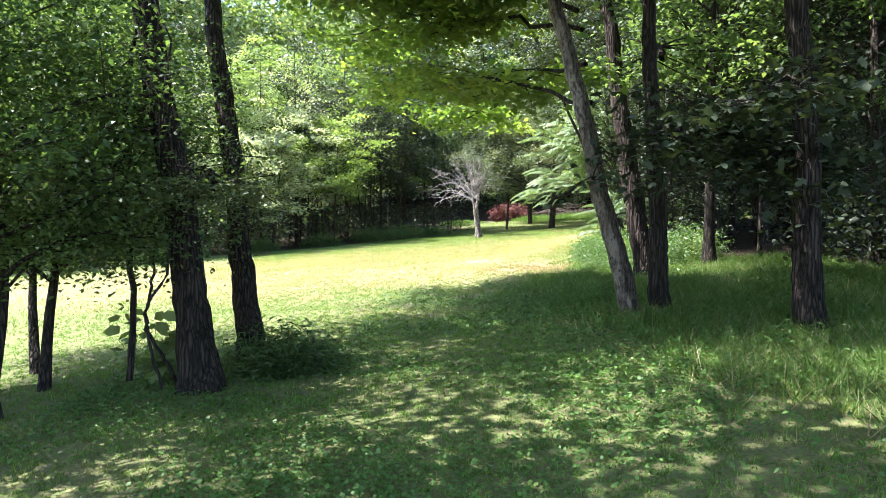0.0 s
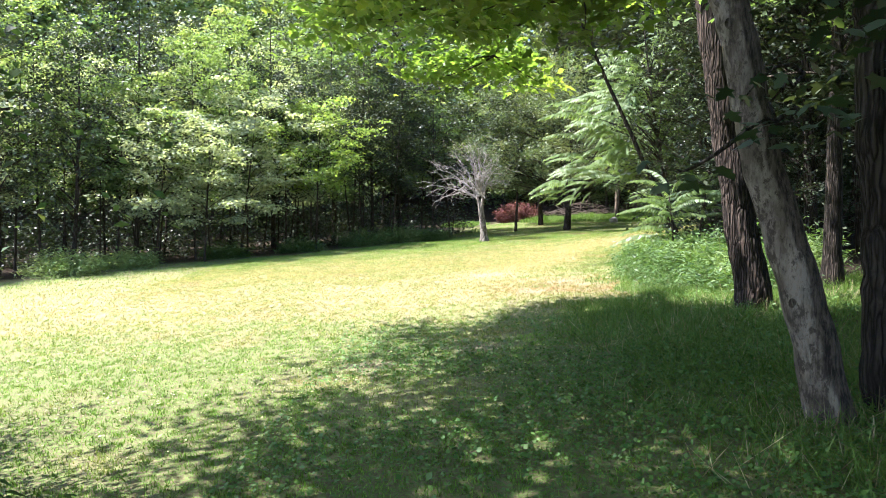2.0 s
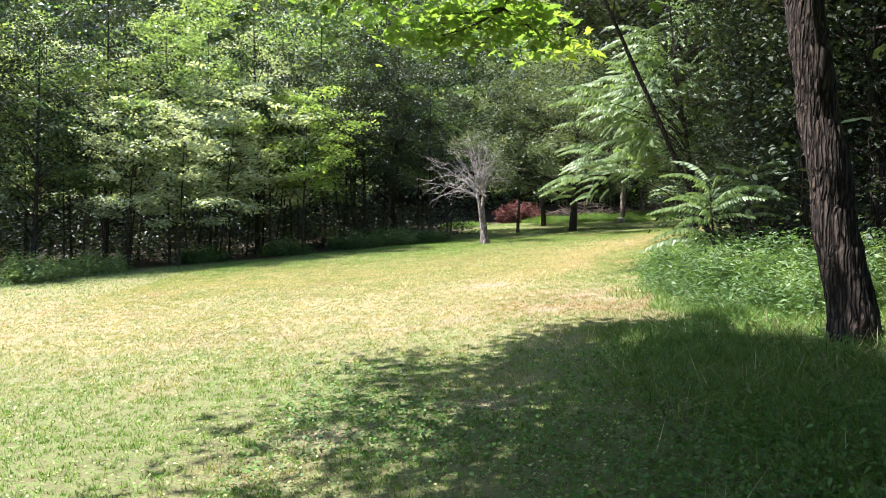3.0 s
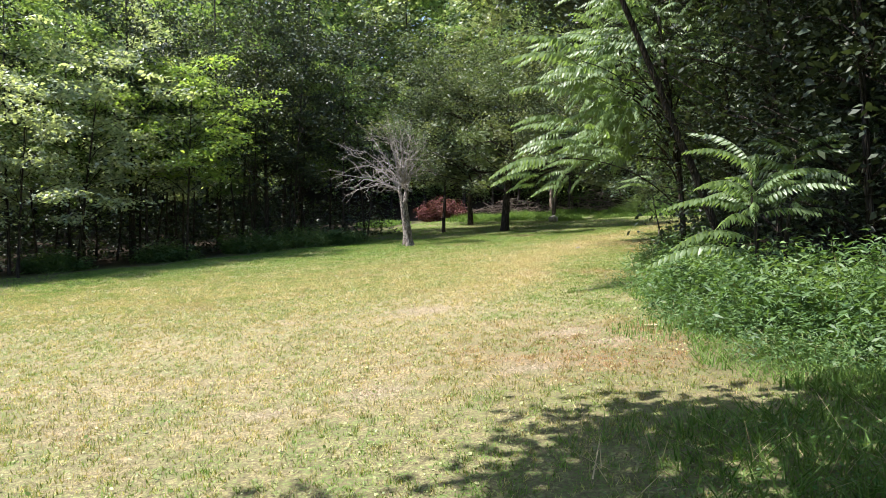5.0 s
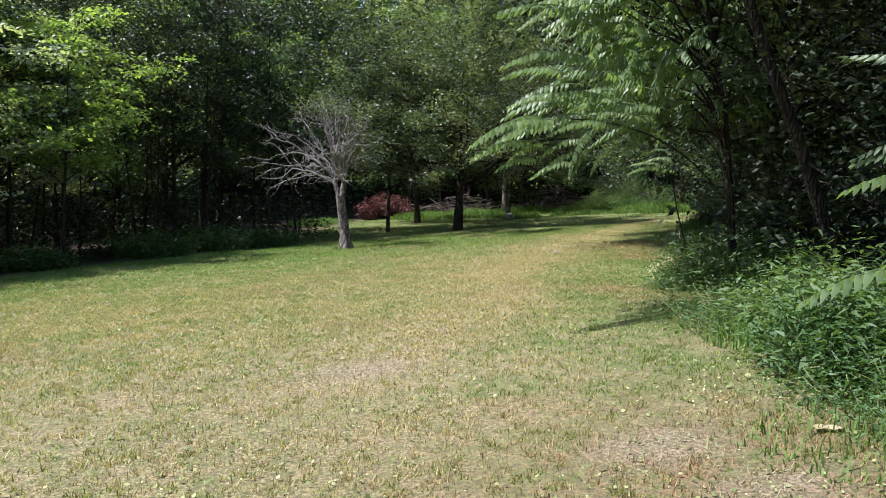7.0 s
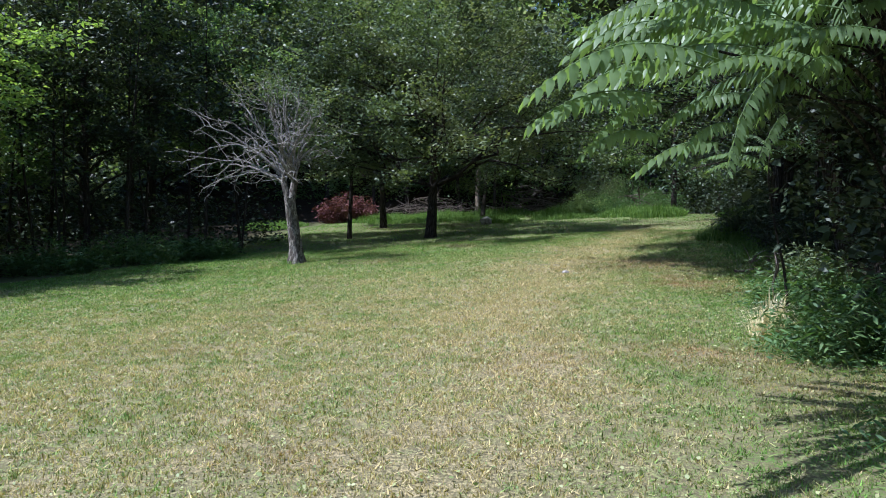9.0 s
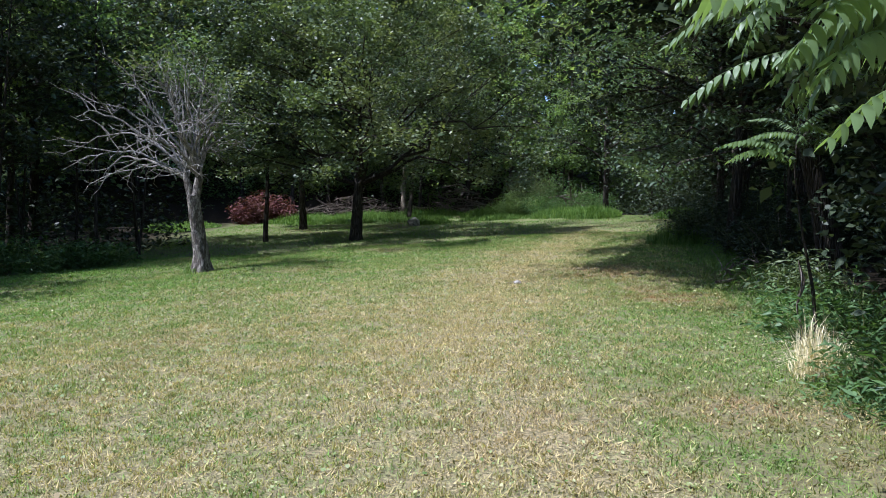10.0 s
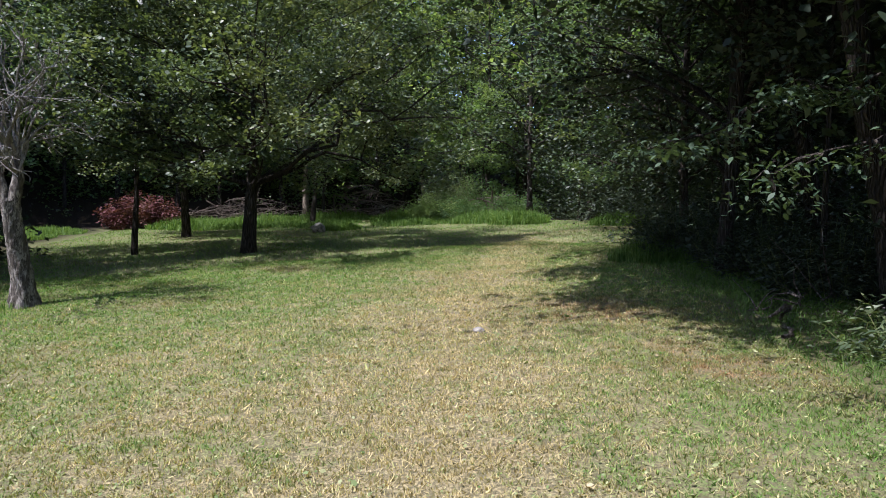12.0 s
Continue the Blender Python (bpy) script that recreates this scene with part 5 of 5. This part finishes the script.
# ---- tufts and grass ----
def tuft(name, label, x, y, rx, tall, n, mat, seed, width=0.006, lean=0.45, seedheads=False):
    """A tuft of curved blades, each two pieces long."""
    rng = np.random.default_rng(seed)
    az, r = rng.uniform(0, 6.283, n), rx * np.sqrt(rng.uniform(0, 1, n))
    bx, by = r * np.cos(az), r * np.sin(az)
    z0 = float(height(x, y))
    bz = height(x + bx, y + by) - z0 - 0.01
    h = tall * rng.uniform(0.5, 1.15, n)
    dz = rng.uniform(0, 6.283, n)
    h = h * np.sqrt(np.maximum(0.25, 1.1 - (r / rx) ** 2))
    out = h * np.minimum(1.1, np.abs(rng.normal(0.1, 0.6 * lean, n)))
    w = width * rng.uniform(0.6, 1.3, n)
    sx, sy = -np.sin(dz) * w, np.cos(dz) * w
    v = np.empty((n, 6, 3))
    v[:, 0] = np.stack([bx - sx, by - sy, bz], 1)
    v[:, 1] = np.stack([bx + sx, by + sy, bz], 1)
    mx, my, mz = bx + 0.35 * out * np.cos(dz), by + 0.35 * out * np.sin(dz), bz + 0.62 * h
    v[:, 2] = np.stack([mx + sx * 0.8, my + sy * 0.8, mz], 1)
    v[:, 3] = np.stack([mx - sx * 0.8, my - sy * 0.8, mz], 1)
    tx, ty, tz = bx + out * np.cos(dz), by + out * np.sin(dz), bz + h * (1 - 0.5 * np.minimum(1, out / h))
    v[:, 4] = np.stack([tx + sx * 0.1, ty + sy * 0.1, tz], 1)
    v[:, 5] = np.stack([tx - sx * 0.1, ty - sy * 0.1, tz], 1)
    i = 6 * np.arange(n)[:, None]
    f = np.concatenate([i + np.array([[0, 1, 2, 3]]), i + np.array([[3, 2, 4, 5]])])
    ob = new(name, np_mesh(name, v.reshape(-1, 3), f, mat))
    ob.location = (x, y, z0)
    return tagged(ob, label, "grass tuft", "grass tufts", "stuff")


tuft("straw_tuft", "tuft of dry straw-coloured grass at the lawn's edge", 5.85, 26.1, 0.2, 0.46, 420, DRY_GRASS, 431, 0.003, 1.5)
tuft("straw_tuft", "small tuft of dry straw grass among weeds", 6.2, 26.5, 0.12, 0.5, 140, DRY_GRASS, 432, 0.003, 0.9)
tuft("grass_clump", "clump of tall green grass at the lawn's corner", 12.45, 35.9, 0.8, 0.55, 1900, LONG_GRASS, 433, 0.006, 1.1)
tuft("grass_clump", "clump of tall green grass at the lawn's edge", 4.6, 21.8, 0.6, 0.3, 700, LONG_GRASS, 434, 0.006, 1.0)
tuft("grass_clump", "rank grass round a shrub's foot", 3.5, 19.5, 0.7, 0.14, 500, LONG_GRASS, 435, 0.005, 1.5)
tuft("grass_clump", "dry grass round the foot of a dead tree", 1.72, 38.15, 0.3, 0.16, 160, LONG_GRASS, 428, 0.005, 1.0)
tuft("grass_clump", "rank grass beside weeds", 7.9, 27.9, 0.6, 0.12, 300, LONG_GRASS, 436, 0.005, 1.5)
tuft("grass_clump", "dry bent grass round a tree's foot", 2.7, 9.8, 0.45, 0.2, 110, DEAD_LEAF, 437, 0.004, 1.4)
tuft("grass_clump", "broad-bladed grass below two trees", 2.6, 8.7, 0.5, 0.22, 260, LONG_GRASS, 438, 0.006, 1.4)
for i, (x, y, r, h) in enumerate([(18.0, 48.6, 1.2, 0.6), (16.8, 55.5, 2.0, 0.7), (14.0, 59.3, 2.2, 0.6), (10.8, 59.5, 2.2, 0.6), (7.6, 59.0, 2.0, 0.6), (12.0, 52.5, 1.0, 0.4), (19.2, 44.0, 1.2, 0.5), (17.8, 50.8, 1.5, 0.6), (9.0, 57.8, 2.2, 0.35), (12.6, 57.2, 2.2, 0.35), (15.6, 53.0, 1.8, 0.3), (1.6, 59.0, 1.8, 0.35), (1.0, 56.4, 1.3, 0.3)]):
    tuft("grass_clump", "bank of tall uncut green grass behind the lawn", x, y, r, h, 3200, LONG_GRASS, 440 + i, 0.012, 1.4)


# ---- grass ----
def blade_field(name, label, x, y, lo, hi, width, mat, rng, lean=0.5, dry=True):
    """One triangle a blade, rooted in the ground."""
    n = len(x)
    z = height(x, y)
    h = rng.uniform(lo, hi, n)
    az, az2 = rng.uniform(0, 6.283, n), rng.uniform(0, 6.283, n)
    w = width * rng.uniform(0.6, 1.3, n)
    v = np.empty((n, 3, 3))
    v[:, 0] = np.stack([x - w * np.cos(az), y - w * np.sin(az), z - 0.004], 1)
    v[:, 1] = np.stack([x + w * np.cos(az), y + w * np.sin(az), z - 0.004], 1)
    bend = h * np.abs(rng.normal(0, lean, n))
    v[:, 2] = np.stack([x + bend * np.cos(az2), y + bend * np.sin(az2), z + h], 1)
    me = np_mesh(name, v.reshape(-1, 3), np.arange(n * 3).reshape(n, 3), mat)
    if dry:
        put_attribute(me, "dry", np.repeat(dryness(x, y), 3))
        put_attribute(me, "worn", np.repeat(wornness(x, y), 3))
        put_attribute(me, "bare", np.repeat(bareness(x, y), 3))
    return tagged(new(name, me), label, "grass", kind="stuff")


def scatter(n, x0, x1, y0, y1, rng, poly=LAWN, edge=0.0):
    x, y = rng.uniform(x0, x1, n), rng.uniform(y0, y1, n)
    k = in_poly(x, y, poly)
    return x[k], y[k]


def grass():
    rng = np.random.default_rng(141)
    def soft(x, y):
        """1 on the near lawn, 0 far off, fading over some metres."""
        return 1 / (1 + np.exp(-(np.minimum(np.minimum(x + 5.0 + 0.12 * y, 8.5 - x), 32 - y)) / 0.8))
    x, y = scatter(128000, -10, 10, 3, 36, rng)
    patch = 0.5 + 0.5 * np.sin(3.1 * x + 2 * np.sin(2.3 * y)) * np.sin(2.7 * y + 1.7 * np.sin(1.9 * x))
    keep = (rng.uniform(0, 1, len(x)) < 0.65 + 0.35 * patch) & (rng.uniform(0, 1, len(x)) < soft(x, y)) & ((y > 5) | (rng.uniform(0, 1, len(x)) < 0.7))
    x, y = np.repeat(x[keep], 10), np.repeat(y[keep], 10)
    x, y = x + rng.normal(0, 0.024, len(x)), y + rng.normal(0, 0.024, len(y))
    keep = rng.uniform(0, 1, len(x)) > 0.75 * bareness(x, y)
    x, y = x[keep], y[keep]
    blade_field("lawn_grass", "short mown grass, straw and green mixed", x, y, 0.012, 0.042, 0.0043, BLADES, rng, 0.8)
    x, y = scatter(90000, -8, 14, 22, 42, rng)
    x, y = np.repeat(x, 8), np.repeat(y, 8)
    x, y = x + rng.normal(0, 0.035, len(x)), y + rng.normal(0, 0.035, len(y))
    keep = (rng.uniform(0, 1, len(x)) > 0.75 * bareness(x, y)) & (rng.uniform(0, 1, len(x)) < np.clip((y - 22) / 4, 0, 1)) & in_poly(x, y, LAWN)
    blade_field("lawn_grass", "short mown grass in the middle of the lawn", x[keep], y[keep], 0.01, 0.034, 0.007, BLADES, rng, 1.5)
    k = 15000
    f = rng.uniform(0.1, 1, k)
    x = np.interp(f, (0, 0.35, 0.5, 1), (6.1, 8.0, 9.2, 12.5)) + rng.uniform(-0.15, 1.5, k)
    y = np.interp(f, (0, 0.35, 0.5, 1), (26.0, 29.4, 31.2, 36.0)) + rng.uniform(-0.7, 0.15, k)
    blade_field("long_grass", "rank grass along the shaded edge of the lawn", x, y, 0.03, 0.11, 0.006, LONG_GRASS, rng, 1.5, False)
    x, y = scatter(380000, -24, 20, 12, 62, rng)
    keep = rng.uniform(0, 1, len(x)) > soft(x, y)
    x, y = x[keep], y[keep]
    blade_field("lawn_grass", "short mown grass on the far slope", x, y, 0.02, 0.055, 0.011, BLADES, rng, 0.9)
    k = 75000
    x = rng.uniform(1.2, 8, k)
    y = rng.uniform(3.5, 21, k)
    keep = ((y < 16.5) | ~in_poly(x, y, LAWN)) & ((y < 17.2) & (x > 2.0 + 0.25 * np.sin(y * 1.7) + np.clip((8 - y) * 0.15, -0.4, 1))) & (rng.uniform(0, 1, k) < np.clip((x - 1.2) * 0.8, 0, 1))
    blade_field("long_grass", "long uncut grass under the trees", x[keep], y[keep], 0.05, 0.2, 0.0065, LONG_GRASS, rng, 1.4, False)
    k = 26000
    x, y = rng.uniform(2.8, 6.2, k), rng.uniform(16.6, 24.5, k)
    keep = ~in_poly(x, y, LAWN)
    blade_field("long_grass", "short rank grass before the shrubs", x[keep], y[keep], 0.03, 0.1, 0.006, LONG_GRASS, rng, 1.5, False)
    k = 4500
    x, y = rng.uniform(1.4, 6.5, k), rng.uniform(4, 16, k)
    keep = rng.uniform(0, 1, k) < np.clip(0.5 + np.sin(2.1 * x + 1.3 * np.sin(1.7 * y)) * np.sin(1.8 * y), 0, 1)
    blade_field("dry_grass", "dry bent stalks among the long grass", x[keep], y[keep], 0.06, 0.26, 0.004, DEAD_LEAF, rng, 1.6, False)
    k = 26000
    x, y = rng.uniform(1.2, 6.5, k), rng.uniform(3.5, 16, k)
    keep = rng.uniform(0, 1, k) < np.clip(0.3 + np.sin(1.7 * x + 1.1 * np.sin(2.3 * y)) * np.sin(1.4 * y + 0.8), 0, 1)
    c = np.stack([x, y, height(x, y) + rng.uniform(0.05, 0.16, k)], 1)[keep]
    tagged(new("wild_herbs", np_mesh("wild_herbs", *leaves(c, 0.036, rng, POINTED, 0.2, 0.6, 0.35), CLOVER)), "low leafy herbs in the long grass under the trees", "herbs", kind="stuff")
    x, y = scatter(380, -5, 10, 12, 40, rng)
    c = np.stack([x, y, height(x, y) + 0.03], 1)
    tagged(new("leaf_litter", np_mesh("leaf_litter", *leaves(c, 0.03, rng, ROUND, 0.0, 0.3), DEAD_LEAF)), "pale fallen leaves scattered on the lawn", "leaf litter", kind="stuff")
    x, y = scatter(110000, -6, 9, 10, 36, rng)
    blotch = 0.5 + 0.5 * np.sin(1.9 * x + 1.5 * np.sin(1.3 * y)) * np.sin(1.6 * y + 1.2 * np.sin(1.7 * x))
    keep = rng.uniform(0, 1, len(x)) < np.clip(1.2 * blotch - 0.1, 0, 1)
    c = np.stack([x, y, height(x, y) + rng.uniform(0.012, 0.035, len(x))], 1)[keep]
    tagged(new("lawn_weeds", np_mesh("lawn_weeds", *leaves(c, 0.019, rng, ROUND, 0.05, 0.6, 0.3), LAWN_WEED)), "small broad-leaved weeds flecking the mown grass", "lawn weeds", kind="stuff")
    k = 170000
    x, y = rng.uniform(-3.6, 5.5, k), rng.uniform(2.6, 15.5, k)
    mask = 0.5 + 0.5 * np.sin(1.3 * x + 1.5 * np.sin(0.9 * y)) * np.sin(1.2 * y + np.sin(1.1 * x + 1))
    keep = rng.uniform(0, 1, k) < np.clip(mask * 1.3 - 0.15, 0, 1) * np.clip((16 - y) / 4, 0, 1) * np.where(x < -1.2, np.clip((9 - y) / 2, 0, 1), 1)
    c = np.stack([x, y, height(x, y) + rng.uniform(0.015, 0.06, k)], 1)[keep]
    tagged(new("clover", np_mesh("clover", *leaves(c, 0.028, rng, np.array([(-0.3, 0.1, 0), (0.3, 0.1, 0.05), (0.38, 0.75, 0), (-0.38, 0.75, 0.05)]), 0.1, 0.5, 0.25), CLOVER)), "low clover and broad-leaved lawn weeds in shade", "clover", kind="stuff")


grass()
